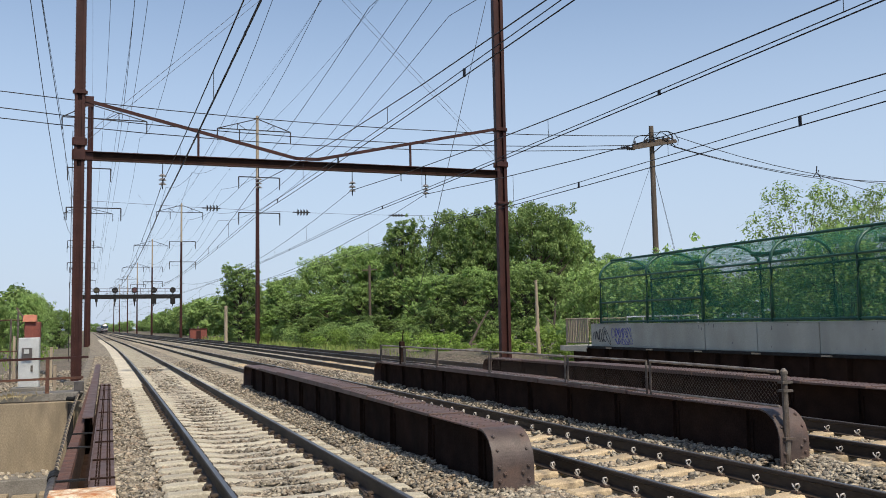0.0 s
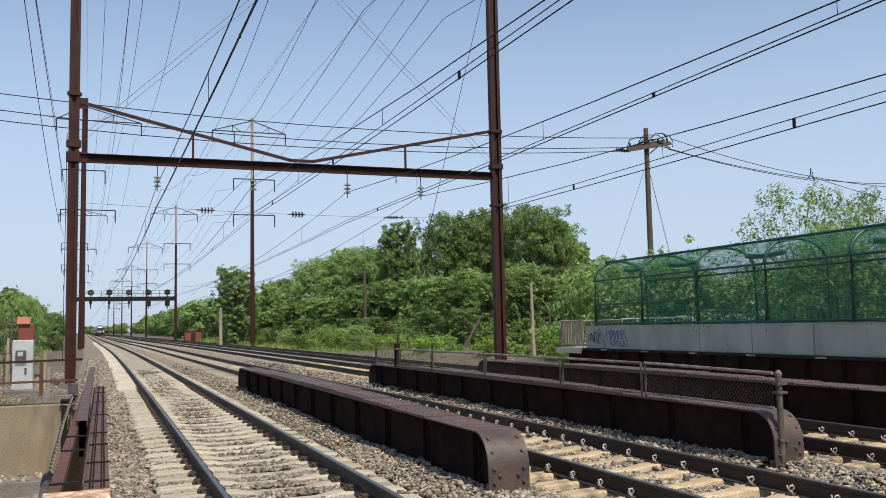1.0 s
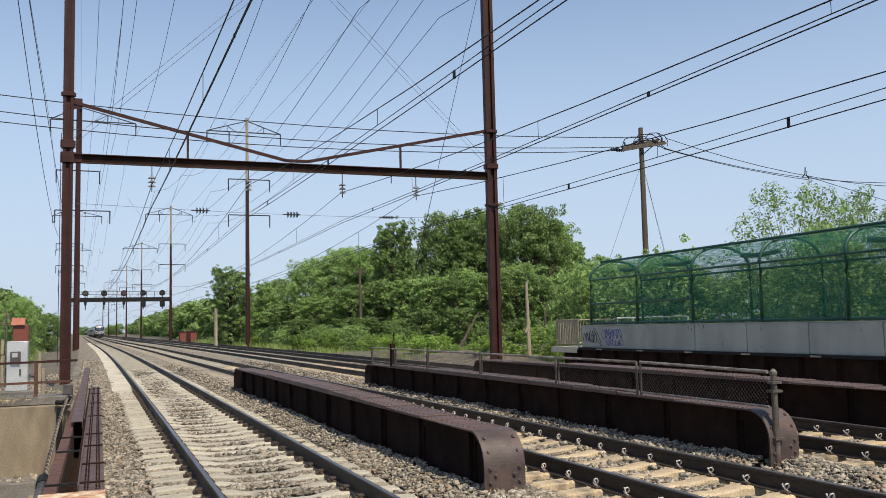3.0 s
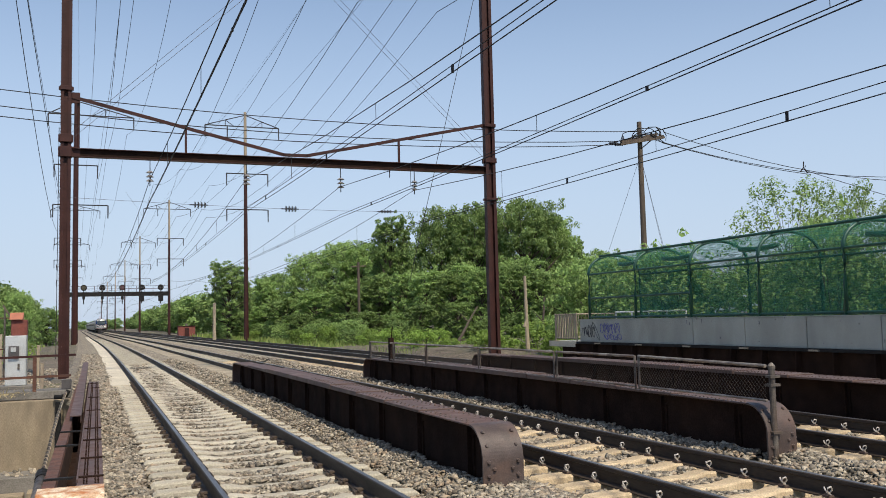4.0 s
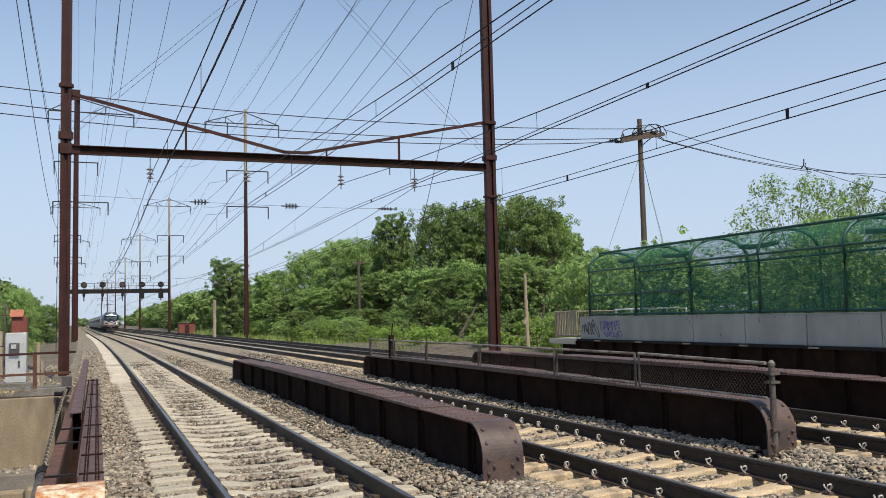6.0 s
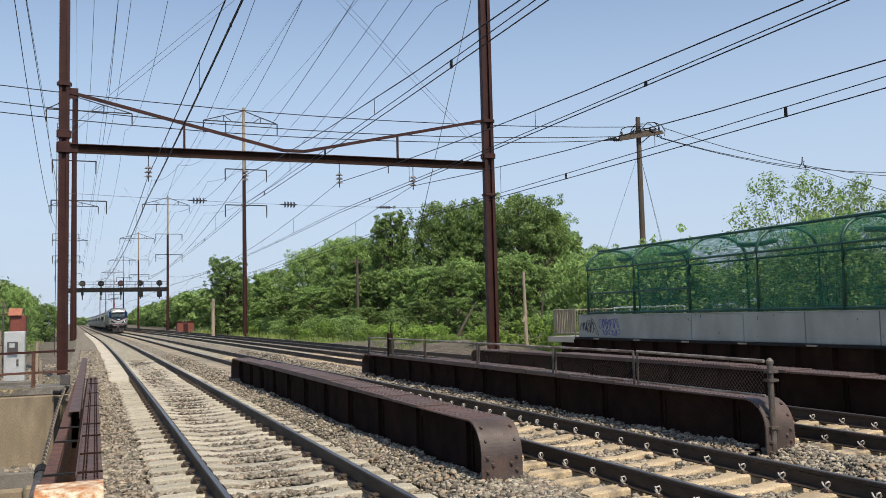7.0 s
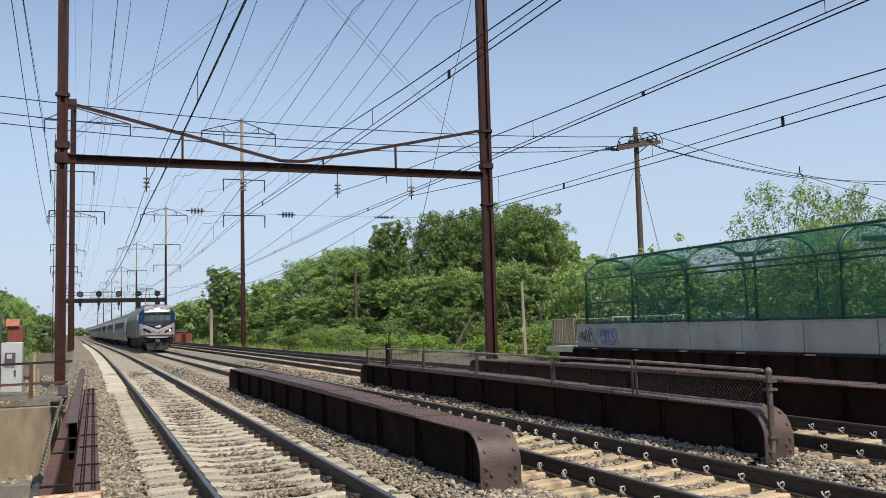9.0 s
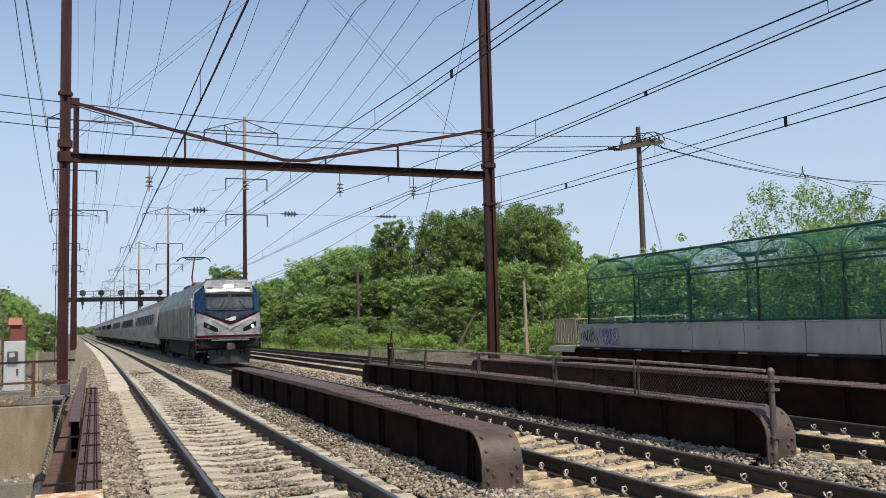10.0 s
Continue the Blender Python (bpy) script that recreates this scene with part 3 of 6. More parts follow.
def build_girder(xc, half, top, label, end_material, y0=SPAN0, y1=SPAN1, group="girders between the tracks"):
    g = thing("plate_girder", label, "girder", group)
    r, low = 0.36, -0.75
    # web, angles and stiffeners wear the shade-darkened paint, the cover plates don't
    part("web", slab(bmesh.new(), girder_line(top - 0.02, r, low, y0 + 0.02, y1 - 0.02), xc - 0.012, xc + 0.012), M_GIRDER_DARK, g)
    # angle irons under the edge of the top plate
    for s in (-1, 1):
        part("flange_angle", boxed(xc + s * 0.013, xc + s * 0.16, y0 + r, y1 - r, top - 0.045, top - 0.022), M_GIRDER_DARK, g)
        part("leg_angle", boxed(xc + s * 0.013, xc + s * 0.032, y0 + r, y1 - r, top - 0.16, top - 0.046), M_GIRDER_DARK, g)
    # top plate in overlapping lengths
    cuts = [y0 + r, y0 + 1.9, y0 + 3.3, y0 + 4.7, y0 + 6.3, y1 - 5.4, y1 - 2.8, y1 - r]
    for k, (a, b) in enumerate(zip(cuts, cuts[1:])):
        lift = [0.0, 0.016, 0.032, 0.048, 0.064, 0.04, 0.015][k]
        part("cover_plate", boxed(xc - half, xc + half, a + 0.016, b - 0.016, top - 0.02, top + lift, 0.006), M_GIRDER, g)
    line = girder_line(top + 0.004, r, low, y0, y1)
    for name, pts, m in (("end_plate", line[:18], end_material), ("far_end_plate", line[18:], M_GIRDER)):
        inner = [(y + (0.022 if name == "end_plate" else -0.022) * max(0, min(1, (top - z) / r + 0.05)), z - 0.022 * max(0, 1 - (top - z) / r)) for y, z in pts]
        part(name, slab(bmesh.new(), pts + inner[::-1], xc - half, xc + half), m, g, "riveted curved end plate" if name == "end_plate" else "")
    for k in range(11):
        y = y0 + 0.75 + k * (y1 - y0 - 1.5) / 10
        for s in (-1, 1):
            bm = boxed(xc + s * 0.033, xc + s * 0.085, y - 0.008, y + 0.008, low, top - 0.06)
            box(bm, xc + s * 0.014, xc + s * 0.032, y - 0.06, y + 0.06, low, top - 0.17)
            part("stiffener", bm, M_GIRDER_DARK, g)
    bm = bmesh.new()
    for k in range(int((y1 - y0 - 1) / 0.16)):
        y = y0 + 0.5 + 0.16 * k
        for s in (-0.78, -0.5, 0.5, 0.78):
            if y < y0 + 8:
                rivet(bm, (xc + s * half, y, top + sum(0.016 for c in cuts[1:5] if y > c)), (0, 0, 1), 0.016)
    for s in (-0.72, 0.72):
        for z, dy in ((top - 0.07, 0.14), (top - 0.2, 0.045), (top - 0.36, 0.0), (top - 0.5, 0), (top - 0.62, 0), (top - 0.74, 0)):
            rivet(bm, (xc + s * half, y0 + dy, z), (0, -1, 0.4 if dy else 0), 0.027)
    for s in (-0.45, 0.45):
        for z in (top - 0.43, top - 0.57, top - 0.69):
            rivet(bm, (xc + s * half, y0, z), (0, -1, 0), 0.027)
    tagged(part("rivets", bm, end_material, g), kind="stuff")
    return g


build_girder(3.9, 0.23, 0.5, "dark brown riveted plate girder between two tracks", M_GREYSTEEL, y0=8.35, y1=26.2)
build_girder(7.64, 0.215, 0.5, "dark riveted plate girder carrying a low pipe fence", M_GREYSTEEL, y0=8.48, y1=25.6)
build_girder(11.3, 0.3, 0.49, "black riveted plate girder with dusty top edge", M_GIRDER)


# ---- low pipe fence on the second girder ----
def build_low_fence():
    f = thing("pipe_fence", "low rusty pipe fence with chain-link netting on the girder", "fence")
    x, base, top = 7.45, 0.5, 1.0
    posts = [24.9, 22.7, 20.2, 17.0, 13.7, 11.2, 8.44]
    for i, y in enumerate(posts):
        if i < 6:
            for d in (-0.05, 0.05):
                bm = rod(bmesh.new(), (x, y + d, base - 0.02), (x, y + d, top), 0.018)
                box(bm, x - 0.05, x + 0.05, y + d - 0.045, y + d + 0.045, base, base + 0.015)
                part("post", bm, M_GALV, f)
    end = rod(bmesh.new(), (x + 0.08, 8.48, -0.3), (x + 0.08, 8.48, 0.93), 0.037, n=12)
    rod(end, (x + 0.08, 8.48, 0.93), (x + 0.08, 8.48, 0.965), 0.045, n=12)
    rod(end, (x + 0.08, 8.48, 0.965), (x + 0.08, 8.48, 1.0), 0.045, 0.015, n=12)
    for z in (0.16, 0.72, 0.82):
        box(end, x + 0.02, x + 0.16, 8.43, 8.53, z, z + 0.03)
    part("end_post", end, M_GALV, f, "thick galvanised end post with ball cap")
    part("anchor_plate", boxed(x - 0.02, x + 0.1, 22.98, 23.12, base, top + 0.14, 0.008), M_GIRDER_DARK, f, "wide dark steel anchor plate")
    part("anchor_rod", rod(bmesh.new(), (x + 0.05, 23.05, top + 0.12), (x + 0.07, 23.0, top + 0.45), 0.014, n=6), M_GIRDER_DARK, f)
    for a, b in zip(posts, posts[1:]):
        part("top_rail", rod(bmesh.new(), (x, a - 0.05, top), (x, b + 0.05, top - 0.005 if b > 9 else 0.965), 0.021), M_PIPE, f)
        part("bottom_rail", rod(bmesh.new(), (x, a - 0.05, base + 0.06), (x, b + 0.05, base + 0.055), 0.016), M_PIPE, f)
        bm = bmesh.new()
        lo, hi, step = base + 0.07, top - 0.1, 0.062
        h = hi - lo
        y = b - h
        while y < a:
            for d in (1, -1):
                p, q = (y, lo) if d > 0 else (y + h, lo), (y + h, hi) if d > 0 else (y, hi)
                (py, pz), (qy, qz) = p, q
                lo_y, hi_y = min(py, qy), max(py, qy)
                u0, u1 = max(lo_y, b + 0.06), min(hi_y, a - 0.06)
                if u1 - u0 > 0.02:
                    zz = [pz + (qz - pz) * (u - py) / (qy - py) for u in (u0, u1)]
                    bar(bm, (x, u0, zz[0]), (x, u1, zz[1]), 0.0028 if b < 9 else 0.0016)
            y += step
        tagged(part("chain_link", bm, M_LINK, f), kind="stuff")


build_low_fence()


# ---- walled edge and screened walkway ----
PX = 17.2


def build_parapet():
    w = thing("wall_east", "grey precast concrete parapet panels with scrawled graffiti", "parapet", kind="structure")
    y1, step = 29.6, 2.36
    edges = [y1, 22.72]
    while edges[-1] > 6:
        edges.append(edges[-1] - step)
    for a, b in zip(edges, edges[1:]):
        part("panel", boxed(PX, PX + 0.22, b + 0.012, a - 0.012, 0.63, 1.45, 0.012), M_CONCRETE, w)
    part("coping", boxed(PX - 0.01, PX + 0.24, edges[-1], y1, 1.452, 1.475), M_CONCRETE, w)
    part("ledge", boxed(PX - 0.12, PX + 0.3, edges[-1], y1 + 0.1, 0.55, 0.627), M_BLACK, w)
    bm = bmesh.new()
    for k in range(9):
        box(bm, PX - 0.16, PX - 0.121, 7 + k * 2.62, 7.35 + k * 2.62, 0.565, 0.61)
    part("bearing_shims", bm, M_PALEWOOD, w)
    # scrawls: loops and strokes with no letters in them
    marks = [(29.35, 1.02, 0.1, 0.14, 2.0), (29.12, 1.03, 0.13, 0.17, 3.1), (28.85, 1.05, 0.13, 0.24, 2.3), (28.62, 1.0, 0.12, 0.2, 1.6), (28.42, 1.03, 0.24, 0.33, 1.0)]
    marks += [(27.95 - 0.24 * k, 1.13 + 0.03 * math.sin(k * 2.1), 0.17, 0.17, 1.5 + 0.55 * (k % 3)) for k in range(5)]
    marks += [(27.75 - 0.22 * k, 0.83 + 0.02 * math.sin(k * 1.7), 0.14, 0.1, 1.4 + 0.6 * (k % 2)) for k in range(5)]
    for i, (y, z, sy, sz, f) in enumerate(marks):
        pts = [(PX - 0.006, y + sy * math.sin(k * 0.39 + i), z + sz * math.cos(k * 0.39 * f + 0.7 * i)) for k in range(18)]
        part("scrawl", tube(bmesh.new(), pts, 0.011, 4), M_GRAFFITI if i < 5 else M_GRAFFITI_BLUE, w)
    rng = random.Random(21)
    for k in range(26):
        y, z, hgt = rng.uniform(9, 24), rng.choice((rng.uniform(1.2, 1.4), rng.uniform(0.68, 0.85))), rng.uniform(0.03, 0.12)
        part("paint_chip", boxed(PX - 0.003, PX - 0.0005, y, y + rng.uniform(0.02, 0.05), z, z + hgt), M_PORCELAIN, w)
    # the deep girder that carries it, its shade put into the dark colour
    g = thing("deck_girder", "dark steel edge girder under the concrete parapet, shade in its colour", "girder")
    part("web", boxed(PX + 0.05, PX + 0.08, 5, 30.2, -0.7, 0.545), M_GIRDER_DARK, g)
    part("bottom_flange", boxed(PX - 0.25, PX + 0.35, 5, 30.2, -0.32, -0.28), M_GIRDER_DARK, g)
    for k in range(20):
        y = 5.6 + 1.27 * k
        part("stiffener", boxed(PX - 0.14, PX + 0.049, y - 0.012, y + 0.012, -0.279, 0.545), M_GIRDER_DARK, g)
    # station walkway floor behind the wall
    d = part("pavement", boxed(PX + 0.25, PX + 3.2, 5, 31.9, 0.5, 0.63), M_CONCRETE)
    tagged(d, "concrete walkway floor behind the parapet", "walkway", kind="structure")
    # wall below the floor, in the same colour darkened for shade
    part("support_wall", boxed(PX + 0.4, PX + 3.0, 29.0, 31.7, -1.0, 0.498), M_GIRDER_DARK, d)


build_parapet()


def arch_points(x0, x1, base, spring, top, n=14):
    """A hoop: a straight post, a quarter round over the path, and down the far side."""
    w = (x1 - x0) / 2
    pts = [(x0, base), (x0 + 0.01, (base + spring) / 2), (x0 + 0.03, spring - 0.25)]
    for k in range(n + 1):
        a = math.pi * k / n
        pts.append((x0 + w - w * math.cos(a) * (0.985 if 0 < k < n else 1), spring + (top - spring) * max(0.0, math.sin(a)) ** 0.92))
    return pts + [(x1 - 0.03, spring - 0.25), (x1 - 0.01, (base + spring) / 2), (x1, base)]


def build_screen():
    """Hooped walkway screen covered with green netting."""
    s = thing("walkway_screen", "hooped green pipe screen covered in translucent green netting", "fence")
    x0, x1, base, spring, top = PX + 0.1, PX + 2.4, 1.47, 3.17, 3.88
    ys = [29.0 - 3.065 * k for k in range(8)]
    prof = arch_points(x0, x1, base, spring, top)
    for y in ys:
        part("hoop", tube(bmesh.new(), [(x, y, z) for x, z in prof], 0.05, 8), M_GREENPAINT, s, smooth=True)
        part("foot_plate", boxed(x0 - 0.08, x0 + 0.08, y - 0.08, y + 0.08, base, base + 0.02), M_GREENPAINT, s)
    for (x, z) in ((x0, base + 0.07), (x0 + 0.03, spring - 0.02), (x0 + 0.52, top - 0.03), (x1 - 0.03, spring - 0.02), (x1, base + 0.07), (x0 + 0.02, 2.25)):
        b = ys[-1] if z != 2.25 else ys[2]
        part("purlin", rod(bmesh.new(), (x, ys[0], z), (x, b, z), 0.042 if z > top - 0.1 else 0.036), M_GREENPAINT, s)
    rng = random.Random(4)
    for a, b in zip(ys, ys[1:]):
        bm = bmesh.new()
        rows = []
        for k in range(9):
            y = a + (b - a) * k / 8
            rows.append([bm.verts.new((x + 0.05 * (1 if x < x0 + 1.2 else -1) + 0.035 * math.sin(k * 0.785) * rng.uniform(-0.6, 1), y, z + 0.012 * (z > spring))) for x, z in prof])
        for p, q in zip(rows, rows[1:]):
            for j in range(len(prof) - 1):
                bm.faces.new((p[j], p[j + 1], q[j + 1], q[j]))
        part("netting", bm, M_NET, s, smooth=True)
    # rolled bundles of cloth hung under the top
    for y, l in ((24.9, 1.5), (20.9, 1.6), (16.1, 1.6), (27.9, 1.0)):
        pts = [(x0 + 1.0, y - l / 2 + l * k / 6, 3.52 - 0.05 * math.sin(k / 6 * math.pi)) for k in range(7)]
        part("rolled_netting", tube(bmesh.new(), pts, 0.075, 8), M_GREENPAINT, s, smooth=True)
    # pale picket rail at the end of the platform
    r = thing("platform_railing", "pale rusty picket railing at the platform end", "railing")
    for yy in (30.0, 31.7):
        part("post", rod(bmesh.new(), (PX + 0.1, yy, 0.63), (PX + 0.1, yy, 1.72), 0.03), M_PALEWOOD, r)
    for z in (0.74, 1.68):
        part("rail", rod(bmesh.new(), (PX + 0.1, 30.0, z), (PX + 0.1, 31.7, z), 0.022), M_PALEWOOD, r)
        part("cross_rail", rod(bmesh.new(), (PX + 0.1, 31.7, z), (PX + 3.0, 31.7, z), 0.022), M_PALEWOOD, r)
    for k in range(12):
        part("picket", boxed(PX + 0.085, PX + 0.115, 30.09 + 0.135 * k, 30.15 + 0.135 * k, 0.74, 1.68), M_PALEWOOD, r)
    for k in range(18):
        part("picket", rod(bmesh.new(), (PX + 0.25 + 0.155 * k, 31.7, 0.74), (PX + 0.25 + 0.155 * k, 31.7, 1.68), 0.011, n=5), M_PALEWOOD, r)
    d = part("pavement", boxed(PX - 0.1, PX + 0.24, 29.75, 31.9, 0.42, 0.628), M_SAND)
    tagged(d, "pale concrete edge of the platform end", "walkway", kind="structure")


build_screen()


# ---- overhead line structures ----
def build_leg(name, x, y, z0, z1, w, label):
    """A tall riveted column of two channels with a recessed web."""
    g = thing(name, label, "mast", "masts along the line")
    d = w * 0.62
    part("base_plate", boxed(x - w, x + w, y - d, y + d, z0 - 0.35, z0 + 0.03), M_COPING, g, "grey concrete footing")
    for s in (-1, 1):
        a, b, c, e = s * w * 0.5, s * w * 0.36, s * w * 0.2, 0.02
        out = [(a, -d / 2), (a, d / 2), (c, d / 2), (c, d / 2 - e), (b, d / 2 - e), (b, e - d / 2), (c, e - d / 2), (c, -d / 2)]
        bm = bmesh.new()
        lo = [bm.verts.new((x + p, y + q, z0)) for p, q in out]
        hi = [bm.verts.new((x + p, y + q, z1)) for p, q in out]
        for j in range(8):
            bm.faces.new((lo[j], lo[(j + 1) % 8], hi[(j + 1) % 8], hi[j]))
        bm.faces.new(lo[::-1])
        bm.faces.new(hi)
        bmesh.ops.recalc_face_normals(bm, faces=bm.faces)
        part("channel", bm, M_MAROON, g)
    part("web", boxed(x - w * 0.355, x + w * 0.355, y - 0.012, y + 0.012, z0, z1), M_MAROON, g)
    bm = bmesh.new()
    z = z0 + 0.3
    while z < min(z1, 17) - 0.4:
        for s in (-1, 1):
            rivet(bm, (x + s * w * 0.43, y - d / 2, z), (0, -1, 0), 0.016)
            rivet(bm, (x + s * w * 0.5, y - d * 0.3, z), (s, 0, 0), 0.022)
            rivet(bm, (x + s * w * 0.5, y - d * 0.3, z + w * 0.37), (s, 0, 0), 0.022)
        z += w * 0.75
    tagged(part("rivets", bm, M_MAROON, g), kind="stuff")
    return g


def collar(g, x, y, z, w, h):
    bm = boxed(x - w * 0.58, x + w * 0.58, y - w * 0.45, y + w * 0.45, z, z + h, 0.01)
    for s in (-1, 1):
        box(bm, x + s * w * 0.585, x + s * w * 0.72, y - 0.06, y + 0.06, z + 0.02, z + h - 0.02)
    part("collar", bm, M_MAROON, g)


def insulator(x, y, z, n=3, horizontal=False, r=0.15):
    g = thing("insulator", "pale ribbed porcelain insulator hung under the beam", "insulator", "insulators on the overhead line")
    ax = Vector((1, 0, 0)) if horizontal else Vector((0, 0, -1))
    p = Vector((x, y, z))
    part("pin", rod(bmesh.new(), p, p + ax * (0.16 * n + 0.2), 0.02, n=6), M_WIRE, g)
    for k in range(n):
        bm = rod(bmesh.new(), p + ax * (0.1 + 0.16 * k), p + ax * (0.17 + 0.16 * k), r * 0.45 if not horizontal else r, r, n=12)
        part("disc", bm, M_PORCELAIN, g, smooth=False)
    return g


PY = 35.0


def build_portal():
    left = build_leg("portal_mast", -1.1, PY, -0.25, 27.5, 0.36, "tall maroon riveted steel mast rusted at its foot")
    right = build_leg("portal_mast", 16.08, PY, -0.45, 27.5, 0.46, "tall maroon riveted steel mast beside the far track")
    for z, h in ((8.45, 0.3), (10.4, 0.16), (7.9, 0.4)):
        collar(left, -1.1, PY, z, 0.36, h)
    for z, h in ((8.4, 0.22), (6.75, 0.1), (10.0, 0.14)):
        collar(right, 16.08, PY, z, 0.46, h)
    second = rod(bmesh.new(), (-0.68, PY + 0.1, 7.95), (-0.68, PY + 0.1, 10.25), 0.055, n=8)
    part("upright", second, M_MAROON, left)
    for z in (8.1, 10.15):
        part("gusset", slab(bmesh.new(), [(PY - 0.02, z - 0.2), (PY + 0.02, z - 0.2), (PY + 0.02, z + 0.2), (PY - 0.02, z + 0.2)], -0.92, -0.62), M_MAROON, left)
    b = thing("cross_beam", "brown steel cross beam spanning four tracks with trussed struts", "beam")
    bm = boxed(-0.9, 15.85, PY - 0.012, PY + 0.012, 7.95, 8.22)
    part("web", bm, M_GIRDER_DARK, b)
    for z in (7.92, 8.22):
        part("flange", boxed(-0.9, 15.85, PY - 0.13, PY + 0.13, z, z + 0.025), M_MAROON, b)
    part("truss_rod", bar(bmesh.new(), (-0.9, PY, 10.18), (7.0, PY, 8.36), 0.09, 0.12), M_MAROON, b)
    part("truss_rod", bar(bmesh.new(), (7.9, PY, 8.36), (15.9, PY, 10.1), 0.09, 0.12), M_MAROON, b)
    part("saddle", bar(bmesh.new(), (6.95, PY, 8.36), (7.95, PY, 8.36), 0.09, 0.12), M_MAROON, b)
    for x, z in ((3.18, 9.2), (11.88, 9.2)):
        part("strut", boxed(x - 0.04, x + 0.04, PY - 0.04, PY + 0.04, 8.245, z), M_MAROON, b)
    for dx in (1.86, 5.5, 9.33, 12.55):
        part("hanger", rod(bmesh.new(), (dx, PY, 7.92), (dx, PY, 7.55), 0.018, n=6), M_WIRE, b)
        insulator(dx, PY, 7.6, 3)
    part("hanger", rod(bmesh.new(), (11.45, PY, 7.92), (11.45, PY, 7.6), 0.02, n=6), M_WIRE, b)


build_portal()


def build_arm_mast(x, y, z0, h, label, arms, wood=None, heavy=0.32):
    """A pole with cross arms of the power lines; arms are (height, west, east, peaked)."""
    g = thing("line_mast", label, "mast", "masts along the line")
    zt = z0 + h
    part("pole", rod(bmesh.new(), (x, y, z0 - 0.3), (x, y, zt if wood is None else wood), heavy * 0.62, heavy * 0.42, n=10), M_MAROON, g)
    if wood is not None:
        part("pole_top", rod(bmesh.new(), (x, y, wood), (x, y, zt), heavy * 0.4, heavy * 0.36, n=10), M_PALEWOOD, g, "pale upper length of the mast")
    for z, a, b, peak in arms:
        bm = bar(bmesh.new(), (x + a, y, z), (x + b, y, z), 0.12)
        if peak:
            bar(bm, (x + a, y, z), (x, y, z + peak), 0.1)
            bar(bm, (x + b, y, z), (x, y, z + peak), 0.1)
            for s in (a, b):
                bar(bm, (x + s * 0.5, y, z), (x + s * 0.5, y, z + peak * 0.5), 0.08)
                bar(bm, (x + s * 0.5, y, z + peak * 0.5), (x + s * 0.28, y, z), 0.07)
        part("cross_arm", bm, M_WIRE, g)
        for s in ((a, b, a * 0.45) if peak else (a, b)):
            part("insulator_string", rod(bmesh.new(), (x + s, y, z), (x + s, y, z - 1.55), 0.09, 0.07, n=6), M_INS, g)
    return g


POLE_Y = [113, 190, 265, 340, 420, 500, 580]
EAST = [17.6, 13.9, 11.4, 9.5, 7.7, 5.2, 2.7]
DROP = [0.0, 1.1, 1.5, 2.9, 2.9, 3.2, 3.4]
for k, (y, x) in enumerate(zip(POLE_Y, EAST)):
    d = DROP[k]
    arms_e = [(26.8 - d, -5.0, 4.3, 1.5), (20.7 - d, -2.35, 2.85, 0), (16.1 - d * 0.7, -2.35, 2.85, 0)]
    build_arm_mast(x, y, -0.5, 29.2 - d, "tall slender maroon mast with pale top and cross arms", arms_e, 20.6 - d, 0.5)
    if k == 0:
        arms_w = [(27.1, -3.1, 6.5, 1.7), (21.0, -2.4, 2.4, 0), (16.2, -2.5, 3.6, 0)]
    else:
        arms_w = [(26.0 - d * 0.9, -3.1, 6.0, 1.4), (20.4 - d * 0.9, -2.4, 2.4, 0), (15.8 - d * 0.7, -2.4, 2.6, 0)]
    build_arm_mast(x - 20.0 + (0 if k == 0 else 0.6), y, -0.4, 29.4 - d, "tall maroon mast with stacked cross arms", arms_w, None, 0.62 if k == 0 else 0.5)


def build_signal_bridge():
    y = 190.0
    g = thing("signal_bridge", "dark lattice signal bridge with five round signal heads", "signal bridge")
    x0, x1 = -5.2, 13.9
    part("truss_bottom", boxed(x0, x1, y - 0.5, y + 0.5, 7.75, 8.6), M_BLACK, g)
    for z in (9.2, 9.75):
        part("hand_rail", boxed(x0, x1, y - 0.55, y - 0.47, z, z + 0.07), M_MAROON, g)
    for k in range(13):
        x = x0 + (x1 - x0) * k / 12
        part("rail_post", boxed(x - 0.04, x + 0.04, y - 0.55, y - 0.47, 8.6, 9.75), M_MAROON, g)
    for k, (x, m) in enumerate(((-2.4, M_SIGNAL_Y), (1.06, M_BLACK), (4.8, M_SIGNAL_R), (8.5, M_BLACK), (12.2, M_BLACK))):
        z = 9.45
        s = part("signal_head", rod(bmesh.new(), (x, y - 0.8, z), (x, y - 0.7, z), 0.6, n=20), M_BLACK, g, "round black signal head with lamp discs")
        part("face", rod(bmesh.new(), (x, y - 0.84, z), (x, y - 0.81, z), 0.42, n=16), m, s)
        for a in range(3):
            lx = x + 0.34 * (a - 1)
            part("lamp", rod(bmesh.new(), (lx, y - 0.95, z), (lx, y - 0.85, z), 0.1, n=8), M_DARKGREY, s)
        part("bracket", boxed(x - 0.1, x + 0.1, y - 0.72, y - 0.52, 6.2, 8.8), M_BLACK, s)
        part("lower_box", boxed(x - (0.5 if k > 2 else 0.26), x + (0.5 if k > 2 else 0.26), y - 0.85, y - 0.73, 6.6 if k > 2 else 7.1, 7.9, 0.1), M_BLACK, s)


build_signal_bridge()


